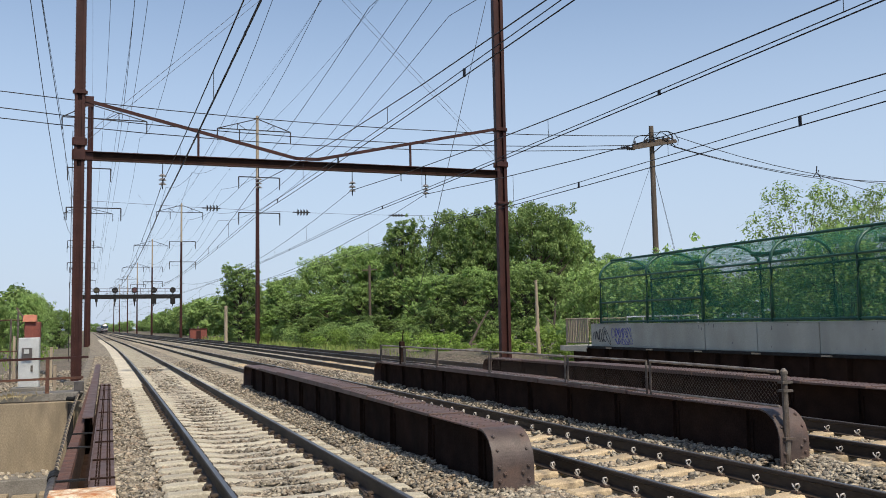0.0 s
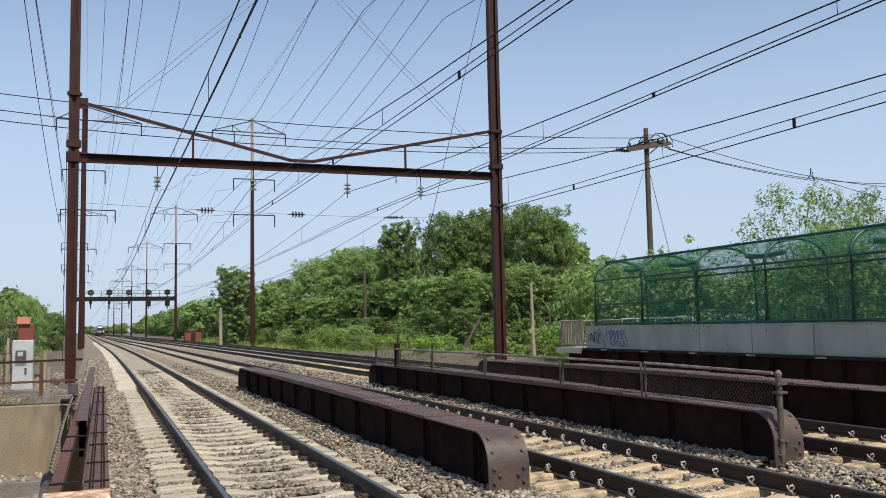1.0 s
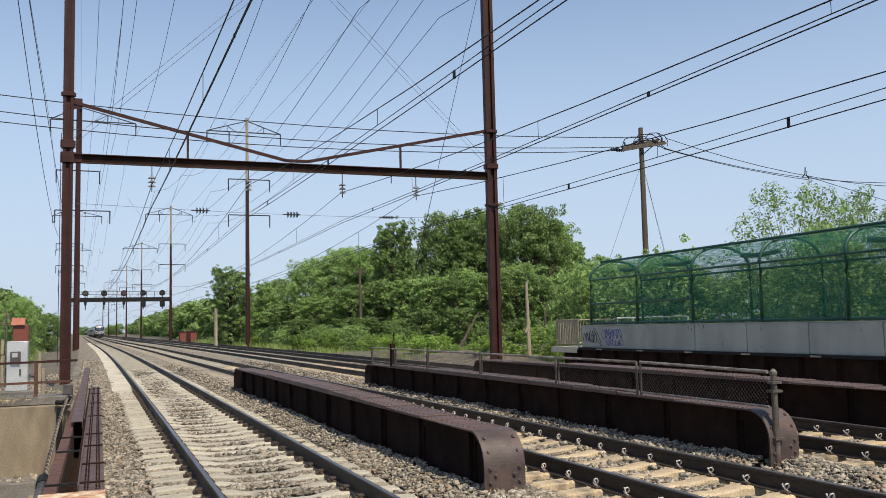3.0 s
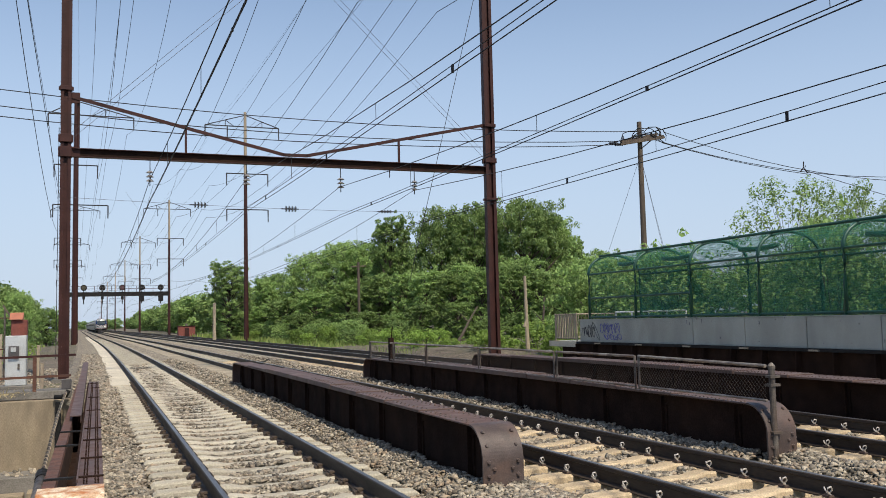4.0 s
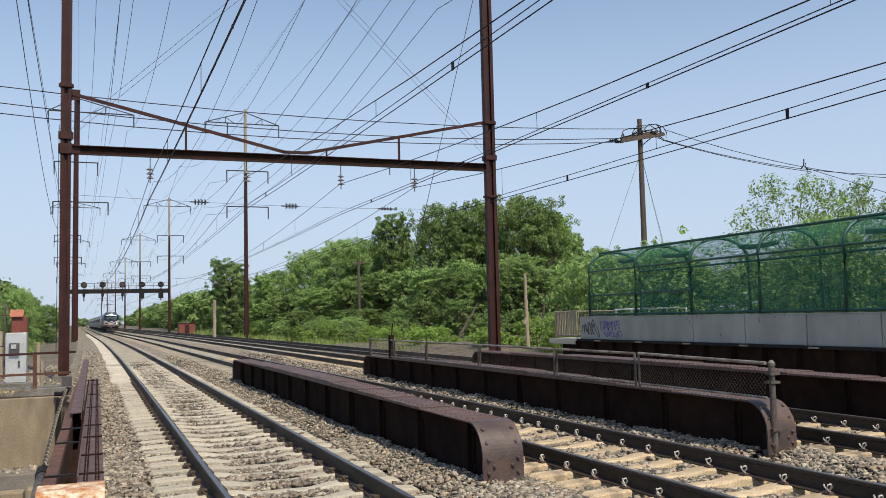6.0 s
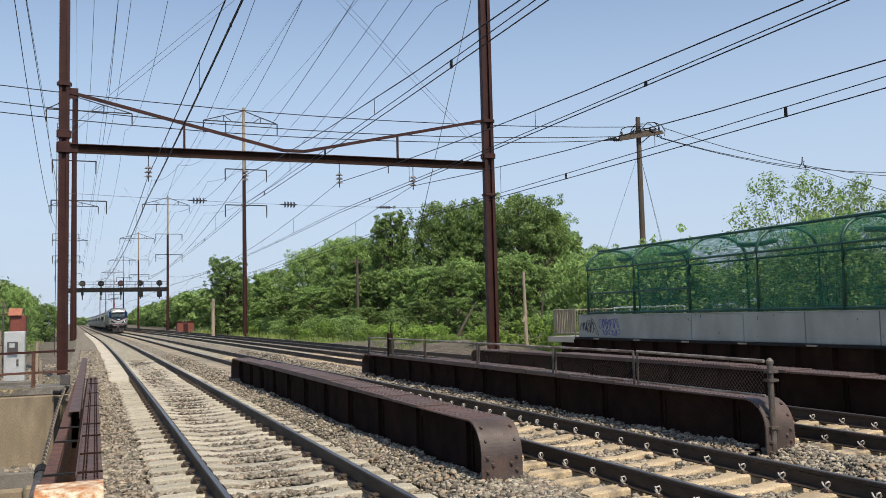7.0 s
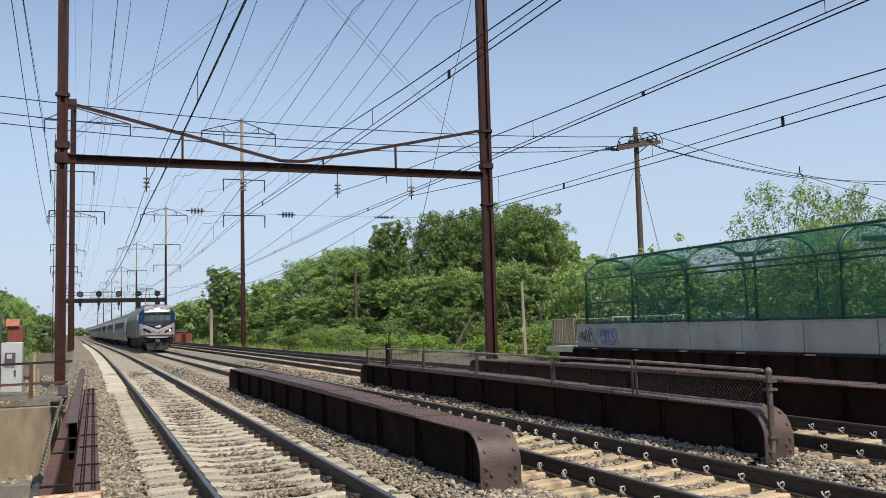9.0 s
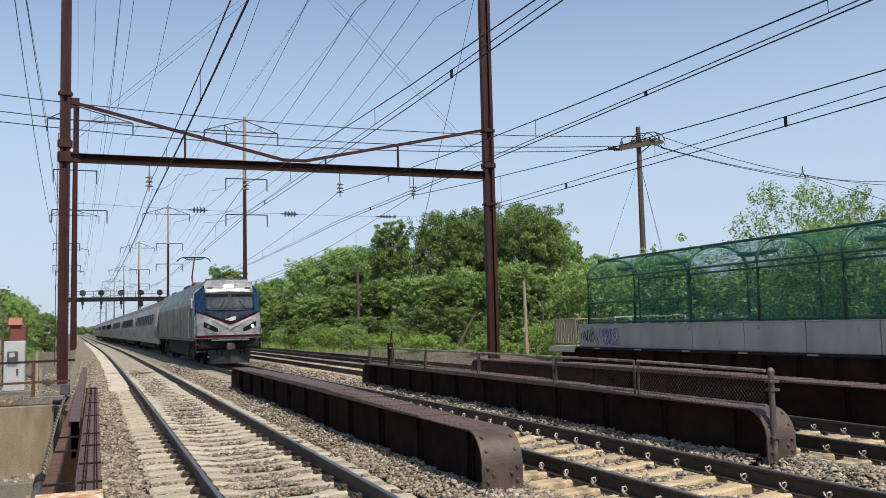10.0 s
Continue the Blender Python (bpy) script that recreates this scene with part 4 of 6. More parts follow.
# ---- wires ----
def wire(pts, r=0.014, material=M_WIRE, label="dark overhead wire strung along the line", group="overhead wires"):
    cu = bpy.data.curves.new("overhead_wire", "CURVE")
    cu.dimensions, cu.bevel_depth, cu.bevel_resolution = "3D", r, 0
    sp = cu.splines.new("POLY")
    sp.points.add(len(pts) - 1)
    for p, q in zip(sp.points, pts):
        p.co = (*q, 1)
    cu.materials.append(material)
    return tagged(new("overhead_wire", cu), label, "wire", group)


SUPPORTS = [-43, 35, 113, 190, 265, 340, 420]


def long_wire(x, z, sag, r, material=M_WIRE):
    pts = []
    for a, b in zip(SUPPORTS, SUPPORTS[1:]):
        for k in range(12 if a < 113 else 5):
            u = k / (12 if a < 113 else 5)
            y = a + (b - a) * u
            pts.append((x + cx(y), y, z - 4 * sag * u * (1 - u)))
    pts.append((x + cx(SUPPORTS[-1]), SUPPORTS[-1], z))
    wire(pts, r, material)


# carrier, auxiliary and contact wire of each track: height at the supports and sag
CATENARY = ((1.895, 7.15, 0.62, 6.36, 0.33, 6.3, 0.3), (5.5, 7.28, 1.54, 6.13, 0.37, 6.0, 0.36), (9.33, 7.13, 1.35, 5.97, 0.26, 5.87, 0.23), (12.55, 7.08, 1.55, 5.69, 0.24, 5.63, 0.4))
for xc, zm, sm, za, sa, zc, sc in CATENARY:
    long_wire(xc, zm, sm, 0.013)
    long_wire(xc, za, sa, 0.010)
    long_wire(xc, zc, sc, 0.012)
    for a, b in zip(SUPPORTS[:3], SUPPORTS[1:4]):
        for k in range(1, 9):
            u = k / 9
            y = a + (b - a) * u
            q = 4 * u * (1 - u)
            if 4 < y < 130:
                wire([(xc + cx(y), y, zm - sm * q), (xc + cx(y), y, za - sa * q)], 0.007, M_WIRE, "short dropper wire under a carrier wire", "droppers")
            y2 = a + (b - a) * (k + 0.5) / 9
            q2 = 4 * (k + 0.5) / 9 * (1 - (k + 0.5) / 9)
            if 5 < y2 < 50:
                c = thing("wire_clamp", "small dark clamp joining two overhead wires", "clamp", "clamps on the overhead wires")
                zl = zc - sc * q2
                part("clamp_body", boxed(xc + cx(y2) - 0.016, xc + cx(y2) + 0.016, y2 - 0.035, y2 + 0.035, zl - 0.012, max(zl + 0.03, za - sa * q2 + 0.012), 0.005), M_WIRE, c)
# power lines carried on the masts: offset, height at the supports, sag
POWER = ((-4.26, 25.4, 1.1), (-2.83, 14.0, 4.0), (-2.45, 14.0, 1.5), (0.13, 25.3, 1.0), (1.7, 25.4, 1.1), (1.2, 19.4, 1.1), (2.16, 22.5, 1.5), (4.4, 25.0, 3.9), (7.51, 19.0, 3.5),
         (10.6, 21.0, 4.0), (14.0, 25.4, 1.1), (10.2, 15.0, 2.1), (17.8, 25.4, 1.1), (14.18, 19.0, 2.9), (13.3, 16.0, 2.98), (13.82, 15.0, 2.47))
for x, z, sag in POWER:
    long_wire(x, z, sag, 0.016, M_WIRE)
for x, z in ((-1.1, 28.6), (16.1, 28.6)):
    long_wire(x, z, 0.8, 0.008, M_WIRE_FINE)
wire([(21.0, 60, 4.4), (27.6, 60, 29.6)], 0.022, M_WIRE, "dark guy wire slanting down into the trees", "guy wires")
# cross span with insulators beyond the portal
SY = 74.0
span = thing("cross_span", "thin cross wire carrying ribbed strain insulators", "wire", "cross wires")
part("span_wire", tube(bmesh.new(), [(-2.4, SY, 11.75), (5, SY, 11.48), (12, SY, 11.28), (20, SY, 11.18), (28, SY, 11.25)], 0.014, 5), M_WIRE_FINE, span)
for x, z in ((7.4, 11.4), (14.9, 11.24), (23.4, 11.2)):
    for k in range(4):
        part("insulator_disc", rod(bmesh.new(), (x + 0.26 * k, SY, z), (x + 0.26 * k + 0.1, SY, z), 0.28 if x < 20 else 0.16, 0.2 if x < 20 else 0.12, n=10), M_INS, span)
    part("insulator_pin", rod(bmesh.new(), (x - 0.4, SY, z), (x + 1.1, SY, z), 0.05, n=6), M_INS, span)
wire([(2.1, 74, 12.3), (5.2, 113, 15.0)], 0.01, M_WIRE_FINE, "thin cross wire carrying insulators", "cross wires")
for a2, a1, a0, xe in ((0.00196, -0.0494, 11.79, 28.8), (0.00233, -0.0518, 11.04, 27.5), (0.00239, -0.0451, 10.61, 27.4)):
    wire([(x, 42, a2 * x * x + a1 * x + a0) for x in np.linspace(-32, xe, 17)], 0.021, M_WIRE, "heavy dark cable crossing over the tracks", "crossing cables")
# back guys high over the line
for a, b in (((-1.1, PY, 24.8), (15.9, PY, 8.55)), ((-1.1, PY, 25.2), (15.9, PY, 8.8)), ((16.08, PY, 24.8), (-0.9, PY, 8.6)), ((16.08, PY, 25.2), (-0.9, PY, 8.85))):
    wire([a, b], 0.008, M_WIRE_FINE, "thin steel guy wire in the sky", "guy wires")


def build_utility_pole():
    g = thing("utility_pole", "weathered wooden utility pole with a cross arm and cables", "utility pole")
    x, y = 28.75, 42.0
    part("pole", rod(bmesh.new(), (x, y, -0.6), (x, y, 12.55), 0.19, 0.13, n=12), M_WOOD, g)
    part("cross_arm", bar(bmesh.new(), (x - 1.35, y - 0.15, 11.25), (x + 1.5, y - 0.15, 11.75), 0.14, 0.2), M_WOOD, g)
    part("cross_arm", bar(bmesh.new(), (x - 0.9, y + 0.15, 11.45), (x + 1.3, y + 0.15, 11.95), 0.1, 0.14), M_WOOD, g)
    part("brace", bar(bmesh.new(), (x, y - 0.15, 11.0), (x + 0.8, y - 0.15, 11.6), 0.05), M_GALV, g)
    for k in range(5):
        u = k / 4
        part("pin_insulator", rod(bmesh.new(), (x - 1.2 + 2.5 * u, y - 0.15, 11.4 + 0.44 * u), (x - 1.2 + 2.5 * u, y - 0.15, 11.62 + 0.44 * u), 0.07, 0.04, n=8), M_INS, g)
    for a, b, c in ((1.4, 0.5, 11.75), (0.4, 0.3, 11.5), (1.0, 0.0, 11.4)):
        part("jumper", tube(bmesh.new(), [(x - 1.1 + b, y - 0.2, c), (x - 0.3, y - 0.25, c + 0.35), (x + 0.6, y - 0.25, c + 0.4), (x + 1.45, y - 0.2, c - 0.05)], 0.025, 5), M_BLACK, g)
    for dx, dy in ((-1.7, 3), (3.4, 2.0), (3.8, 2.4)):
        wire([(x, y, 10.6), (x + dx, y + dy, 2.5)], 0.01, M_WIRE_FINE, "thin steel guy wire in the sky", "guy wires")
    for a2, a1, a0, xs, xe in ((0.00664, -0.6448, 25.46, 30.3, 62), (0.0068, -0.6075, 23.56, 29.3, 60), (0.0062, -0.572, 23.0, 30.2, 41.0)):
        wire([(q, y - 0.15, a2 * q * q + a1 * q + a0) for q in np.linspace(xs, xe, 15)], 0.02, M_WIRE, "heavy dark cable running on from the pole", "crossing cables")
    wire([(40.6, y - 0.15, 10.2), (43.3, y - 0.15, 9.63), (47.4, y - 0.15, 8.8), (56, y - 0.15, 7.4)], 0.02, M_WIRE, "heavy dark cable running on from the pole", "crossing cables")
    j = thing("cable_joint", "small forked joint where the cables meet", "cable joint")
    part("fork", tube(bmesh.new(), [(40.2, y - 0.15, 10.1), (40.45, y - 0.15, 10.35), (40.5, y - 0.15, 10.75)], 0.035, 6), M_BLACK, j)
    part("fork", tube(bmesh.new(), [(40.75, y - 0.15, 10.05), (40.55, y - 0.15, 10.3), (40.62, y - 0.15, 10.5)], 0.035, 6), M_BLACK, j)
    # strain insulators and looped jumpers about the arm
    for k, (dx, z) in enumerate(((-2.0, 11.2), (-1.75, 11.12))):
        for i in range(4):
            part("strain_insulator", rod(bmesh.new(), (x + dx + 0.14 * i, y - 0.2 * k, z + 0.01 * i), (x + dx + 0.14 * i + 0.07, y - 0.2 * k, z + 0.01 * i), 0.1, 0.06, n=8), M_INS, g)
    for pts in ([(-1.5, 11.25), (-1.3, 11.75), (-0.9, 11.9), (-0.3, 11.95), (0.1, 12.0)], [(0.1, 11.9), (0.4, 12.2), (0.9, 12.25), (1.4, 12.1), (1.6, 11.8), (1.55, 11.5)], [(0.9, 12.25), (1.1, 12.1), (1.2, 11.9)]):
        part("jumper_loop", tube(bmesh.new(), [(x + p, y - 0.3, q) for p, q in pts], 0.026, 5), M_BLACK, g)
    part("second_arm_strap", bar(bmesh.new(), (x - 1.5, y - 0.28, 11.12), (x + 1.45, y - 0.28, 11.68), 0.2, 0.12), M_WOOD, g)


build_utility_pole()


# ---- near side: left girder, abutment, railing, cabinet ----
def build_left_side():
    g = thing("plate_girder", "rusty brown edge girder with a peeling end plate", "girder", "girders between the tracks")
    top, y0, y1 = 0.19, 8.75, 25.2
    part("web", boxed(-0.2, -0.17, y0 + 0.1, y1, -1.4, top - 0.03), M_GIRDER_DARK, g)
    cuts = [8.78, 9.25, 10.55, 12.2, 13.6, 16.5, 19.5, 22.5, 24.3, 25.2]
    for a, b in zip(cuts, cuts[1:]):
        bm = boxed(-0.16, 0.07, a, b - 0.035, top - 0.025, top, 0.004)
        part("cover_plate", bm, M_GIRDER, g)
    bm = bmesh.new()
    for k in range(190):
        for x in (-0.1, -0.075, 0.0, 0.025):
            rivet(bm, (x, 8.86 + 0.085 * k, top), (0, 0, 1), 0.012)
    tagged(part("rivets", bm, M_GIRDER_DARK, g), kind="stuff")
    for y in cuts[1:-1]:
        part("seam_strap", boxed(-0.165, 0.074, y - 0.045, y + 0.01, top + 0.002, top + 0.014, 0.003), M_GIRDER_DARK, g)
    part("edge_angle", boxed(-0.165, -0.15, y0 + 0.2, y1, top, top + 0.03), M_GIRDER, g)
    part("outer_flange", boxed(-0.47, -0.35, y0 + 0.15, y1, top - 0.09, top - 0.05, 0.006), M_RUST, g, "rusty outer flange")
    part("outer_web", boxed(-0.37, -0.345, y0 + 0.15, y1, -0.9, top - 0.09), M_RUST, g)
    part("trough_floor", boxed(-0.345, -0.2, y0 + 0.1, y1, -0.42, -0.4), M_GIRDER_DARK, g)
    for y in (9.5, 12.1, 13.7):
        part("tie_bar", boxed(-0.47, -0.165, y, y + 0.05, top - 0.05, top - 0.03), M_BLACK, g)
    pts = [(8.3, -1.4), (8.3, 0.02)] + [(8.3 + 0.2 - 0.2 * math.cos(a), 0.02 + 0.17 * math.sin(a)) for a in (0.4, 0.8, 1.2, 1.5)] + [(8.77, top + 0.002)]
    part("end_plate", slab(bmesh.new(), pts + [(y + 0.015, z - 0.02) for y, z in pts[::-1]], -0.48, 0.075), M_RUSTPLATE, g, "end plate with peeling white and orange rust")
    a = thing("steel_angle", "loose brown steel angle lying along the girder", "steel angle")
    bm = bar(bmesh.new(), (-0.30, 15.3, top + 0.03), (-0.36, 36, top + 0.12), 0.17, 0.012)
    bar(bm, (-0.22, 15.3, top - 0.02), (-0.28, 36, top + 0.07), 0.012, 0.12)
    part("angle_leg", bm, M_GIRDER, a)
    # the abutment across the sunk road
    w = thing("wall_abutment", "tan stained concrete bridge abutment with grey coping", "wall", kind="structure")
    part("face", boxed(-9, -0.62, 25.3, 26.0, -5.2, -0.24, 0.02), M_ABUT, w)
    part("coping", boxed(-9, -0.62, 25.55, 26.6, -0.235, -0.02, 0.02), M_COPING, w)
    part("bearing_shelf", boxed(-9, -0.5, 24.2, 25.29, -5.2, -2.0, 0.02), M_COPING, w)
    for k in range(5):
        part("shelf_block", boxed(-3.4 + 0.62 * k, -2.85 + 0.62 * k, 23.7, 24.18, -3.0, -2.35 + 0.05 * (k % 2), 0.02), M_ABUT, w)
    bm = bmesh.new()
    rng = random.Random(8)
    for k in range(70):
        x, y, s = rng.uniform(-3.5, -0.7), rng.uniform(24.3, 25.25), rng.uniform(0.03, 0.09)
        bmesh.ops.create_icosphere(bm, subdivisions=1, radius=s, matrix=pose(x, y, -2.0 + s * 0.3, rng.uniform(0, 90), rng.uniform(0, 90), 0) @ Matrix.Diagonal((1, 0.8, 0.6, 1)))
    tagged(part("rubble", bm, M_STONE), "loose rubble on the bearing shelf", "rubble", kind="stuff")
    # black strip standing in for the girder's shadow and the pipes on the wall
    part("pipe_bracket", boxed(-0.98, -0.84, 25.15, 25.29, -2.0, -0.3), M_BLACK, w)
    c = thing("cable_duct", "grey pipe and frayed cable running down beside the girder", "pipe")
    part("pipe", tube(bmesh.new(), [(-0.73, 11.6, -0.78), (-0.735, 13.2, -0.7), (-0.74, 14.5, -0.62)], 0.085, 10), M_GALV, c, smooth=True)
    part("pipe_end", rod(bmesh.new(), (-0.74, 14.5, -0.62), (-0.745, 14.9, -0.59), 0.1, n=10), M_BLACK, c)
    part("cable", tube(bmesh.new(), [(-0.745, 14.9, -0.58), (-0.755, 16.5, -0.5), (-0.765, 18.5, -0.4), (-0.77, 20.5, -0.3), (-0.76, 23, -0.18), (-0.72, 25.2, -0.03)], 0.02, 6), M_BLACK, c, smooth=True)
    run = [Vector(p) for p in ((-0.745, 14.9, -0.58), (-0.755, 16.5, -0.5), (-0.765, 18.5, -0.4), (-0.77, 20.5, -0.3), (-0.76, 23, -0.18), (-0.72, 25.2, -0.03))]
    for ph in (0, math.pi):
        pts = []
        for i in range(181):
            u = i / 180 * (len(run) - 1)
            j = min(int(u), len(run) - 2)
            p = run[j].lerp(run[j + 1], u - j)
            pts.append(p + Vector((0.026 * math.cos(i * 0.9 + ph), 0, 0.026 * math.sin(i * 0.9 + ph))))
        part("strand", tube(bmesh.new(), pts, 0.013, 5), M_PALEWOOD if ph else M_GALV, c, smooth=True)
    part("elbow", tube(bmesh.new(), [(-1.0, 25.2, -0.16), (-0.85, 25.15, -0.17), (-0.72, 25.1, -0.12), (-0.66, 25.1, 0.0)], 0.06, 8), M_BLACK, c, smooth=True)
    part("junction_box", boxed(-0.86, -0.62, 25.9, 26.2, -0.02, 0.24, 0.01), M_DARKGREY, c)
    r = thing("hand_railing", "rusty brown angle-iron railing on the abutment", "railing")
    part("top_rail", bar(bmesh.new(), (-9, 25.6, 0.78), (-0.5, 25.6, 0.9), 0.06), M_MAROON, r)
    part("mid_rail", bar(bmesh.new(), (-9, 25.6, 0.27), (-0.62, 25.6, 0.36), 0.06), M_RUST, r)
    for x in (-1.5, -3.4, -5.4, -7.4):
        part("post", boxed(x - 0.045, x + 0.045, 25.56, 25.64, -0.24, 0.88 if x > -2 else 0.8), M_RUST, r)
    # equipment cabinet
    k = thing("equipment_cabinet", "weathered aluminium trackside cabinet with a meter box", "cabinet")
    part("body", boxed(-2.5, -1.93, 29.0, 29.5, -0.05, 1.42, 0.02), M_CABINET, k)
    m = part("meter_box", boxed(-2.4, -2.12, 28.9, 28.995, 0.8, 1.12, 0.01), M_DARKGREY, k)
    part("meter_window", boxed(-2.34, -2.2, 28.885, 28.898, 0.95, 1.08), M_CABINET, m)
    part("plinth", boxed(-2.7, -1.75, 28.8, 29.7, -0.5, -0.05, 0.02), M_COPING, k)
    part("lock_plate", boxed(-2.16, -2.1, 28.97, 28.999, 0.42, 0.6), M_GALV, k)
    o = thing("relay_box", "faded orange-topped maroon box on a post", "relay box")
    part("post", boxed(-2.78, -2.66, 35.9, 36.1, -0.5, 1.25), M_RUST, o)
    part("body", boxed(-2.9, -2.36, 35.8, 36.3, 1.2, 1.95, 0.02), M_BRICKRED, o)
    bm = slab(bmesh.new(), [(35.7, 1.96), (36.4, 1.96), (36.05, 2.22)], -2.95, -2.5)
    part("hood", bm, M_ORANGE, o)
    for x, y, h, mm, nm in ((-2.05, 37, 0.95, M_PALEWOOD, "pale weathered marker post in the stones"), (-1.6, 31, 0.5, M_PALEWOOD, "short pale stake beside the railing"), (-3.6, 40, 1.4, M_PALEWOOD, "pale weathered marker post in the stones")):
        p = thing("marker_post", nm, "post", "marker posts")
        part("stake", boxed(x - 0.05, x + 0.05, y - 0.05, y + 0.05, -0.55, h, 0.01), mm, p)
        part("cap", boxed(x - 0.055, x + 0.055, y - 0.055, y + 0.055, h, h + 0.03, 0.008), mm, p)
    f = thing("yard_fence", "rusty pipe fence posts with a top rail beside the yard", "fence")
    for x in (-3.55, -3.3, -4.7, -6.0):
        part("post", rod(bmesh.new(), (x, 38.0, -0.9), (x, 38.0, 2.35 if x == -3.3 else 2.1), 0.035), M_GALV, f)
    for z in (0.85, 2.05):
        part("rail", rod(bmesh.new(), (-9.0, 38.0, z), (-2.9 if z > 1 else -3.3, 38.0, z), 0.022), M_RUST, f)
    part("angle_arm", bar(bmesh.new(), (-2.9, 36.6, 1.95), (-3.25, 36.6, 2.5), 0.06), M_GALV, f)
    wire([(-1.36, 34.9, 0.5), (-1.33, 35, 9)], 0.012, M_WIRE, "thin earth cable down the mast", "earth cables")


build_left_side()


def build_straw():
    rng = np.random.default_rng(3)
    n = 260
    x, y = rng.normal(-2.35, 0.3, n), rng.uniform(25.35, 25.75, n)
    h, a = rng.uniform(0.1, 0.34, n), rng.uniform(-1.3, 1.3, n)
    z = np.full(n, -0.05)
    tip = np.stack([x + h * np.sin(a), y - h * 0.6, z + h * np.cos(a) * rng.uniform(-0.6, 0.8, n)], 1)
    v = np.stack([np.stack([x - 0.008, y, z], 1), np.stack([x + 0.008, y, z], 1), tip], 1)
    tagged(soup("dry_grass", v.reshape(-1, 3), np.arange(n * 3).reshape(-1, 3), M_STRAW), "tuft of dry straw grass on the abutment", "grass", kind="stuff")


build_straw()


def build_far_small():
    s = thing("trackside_shed", "small red-brown flat-roofed trackside hut", "hut")
    x, y = 15.6, 170.0
    part("wall", boxed(x - 1.5, x + 1.5, y, y + 2.4, -0.7, 1.35), M_BRICKRED, s)
    part("roof", boxed(x - 1.6, x + 1.6, y - 0.1, y + 2.5, 1.35, 1.5), M_MAROON, s)
    part("vent", rod(bmesh.new(), (x, y + 1, 1.5), (x, y + 1, 1.9), 0.2, n=8), M_COPING, s)
    part("door", boxed(x - 0.4, x + 0.4, y - 0.03, y - 0.005, -0.5, 1.1), M_MAROON, s)
    p = thing("wooden_post", "bare pale wooden post among the trees", "post", "bare posts")
    part("shaft", rod(bmesh.new(), (12.1, 100, -0.7), (12.1, 100, 3.9), 0.2, 0.17), M_PALEWOOD, p)
    part("top", rod(bmesh.new(), (12.1, 100, 3.9), (12.1, 100, 3.97), 0.18, 0.1), M_PALEWOOD, p)
    p = thing("wooden_post", "bare grey trunk standing before the trees", "post", "bare posts")
    part("shaft", rod(bmesh.new(), (22.75, 45, -0.7), (22.68, 45, 3.95), 0.13, 0.08), M_PALEWOOD, p)
    part("stub", rod(bmesh.new(), (22.72, 45, 1.4), (22.55, 45, 1.05), 0.1, 0.08), M_PALEWOOD, p)
    p = thing("wooden_post", "dark wooden pole in the hedge", "post", "bare posts")
    part("shaft", rod(bmesh.new(), (25.2, 88, -0.7), (25.2, 88, 7.7), 0.17, 0.13), M_WOOD, p)
    part("arm", bar(bmesh.new(), (24.4, 88, 7.2), (26.0, 88, 7.3), 0.12), M_WOOD, p)
    for nm, pts, r in (("trunk", [(26.9, 66, -0.6), (27.6, 66, 0.5), (28.1, 66.1, 1.3), (29.0, 66.2, 2.6)], 0.15), ("trunk", [(33.9, 64, -0.6), (33.8, 64, 1.2), (34.0, 64, 3.2)], 0.13)):
        p = thing("bare_trunk", "bare grey-brown tree trunk at the wood's edge", "tree trunk", "bare trunks")
        bm = bmesh.new()
        for k, (a, b) in enumerate(zip(pts, pts[1:])):
            rod(bm, a, b, r * (1 - 0.22 * k), r * (1 - 0.22 * (k + 1)), 8)
        part("trunk", bm, M_BARK, p)
        part("snag", rod(bmesh.new(), pts[-2], (pts[-2][0] - 0.9, pts[-2][1], pts[-2][2] + 0.9), r * 0.4, r * 0.15, 6), M_BARK, p)
    r = thing("walkway_rail", "white pipe rail on the far side of the walkway", "railing")
    x0, ya, yb = PX + 2.9, 26.9, 31.6
    for z in (1.25, 1.72):
        part("rail", rod(bmesh.new(), (x0, ya, z), (x0, yb, z), 0.03), M_WHITE, r)
    for k in range(5):
        y = ya + (yb - ya) * k / 4
        part("post", rod(bmesh.new(), (x0, y, 0.62), (x0, y, 1.74), 0.03), M_WHITE, r)


build_far_small()


# ---- trees and undergrowth ----
def leaf_cloud(rng, centres, radii, n, size, flat=0.6, stray=0.1):
    """Loose bent leaves filling the tufts of a crown; vertices and faces."""
    w = radii ** 2
    pick = rng.choice(len(centres), n, p=w / w.sum())
    d = rng.normal(size=(n, 3))
    d /= np.linalg.norm(d, axis=1)[:, None]
    rad = radii[pick] * rng.uniform(0.1, 1.0, n) ** 0.4 * np.where(rng.uniform(0, 1, n) < stray, rng.uniform(1.0, 1.7, n), 1.0)
    p = centres[pick] + d * rad[:, None] * np.array([1, 1, flat])
    nrm = 0.6 * d + rng.normal(size=(n, 3)) * 0.6 + np.array([0.05, -0.15, 0.8])
    nrm /= np.linalg.norm(nrm, axis=1)[:, None]
    u = np.cross(nrm, rng.normal(size=(n, 3)))
    u /= np.linalg.norm(u, axis=1)[:, None]
    v = np.cross(nrm, u)
    s = (size * rng.uniform(0.55, 1.3, n))[:, None]
    a = p + u * s
    b = p + v * s * 0.55 + nrm * s * 0.16
    c = p - u * s
    e = p - v * s * 0.55 + nrm * s * 0.16
    verts = np.stack([a, b, c, e], 1).reshape(-1, 3)
    return verts, np.arange(n * 4).reshape(-1, 4)


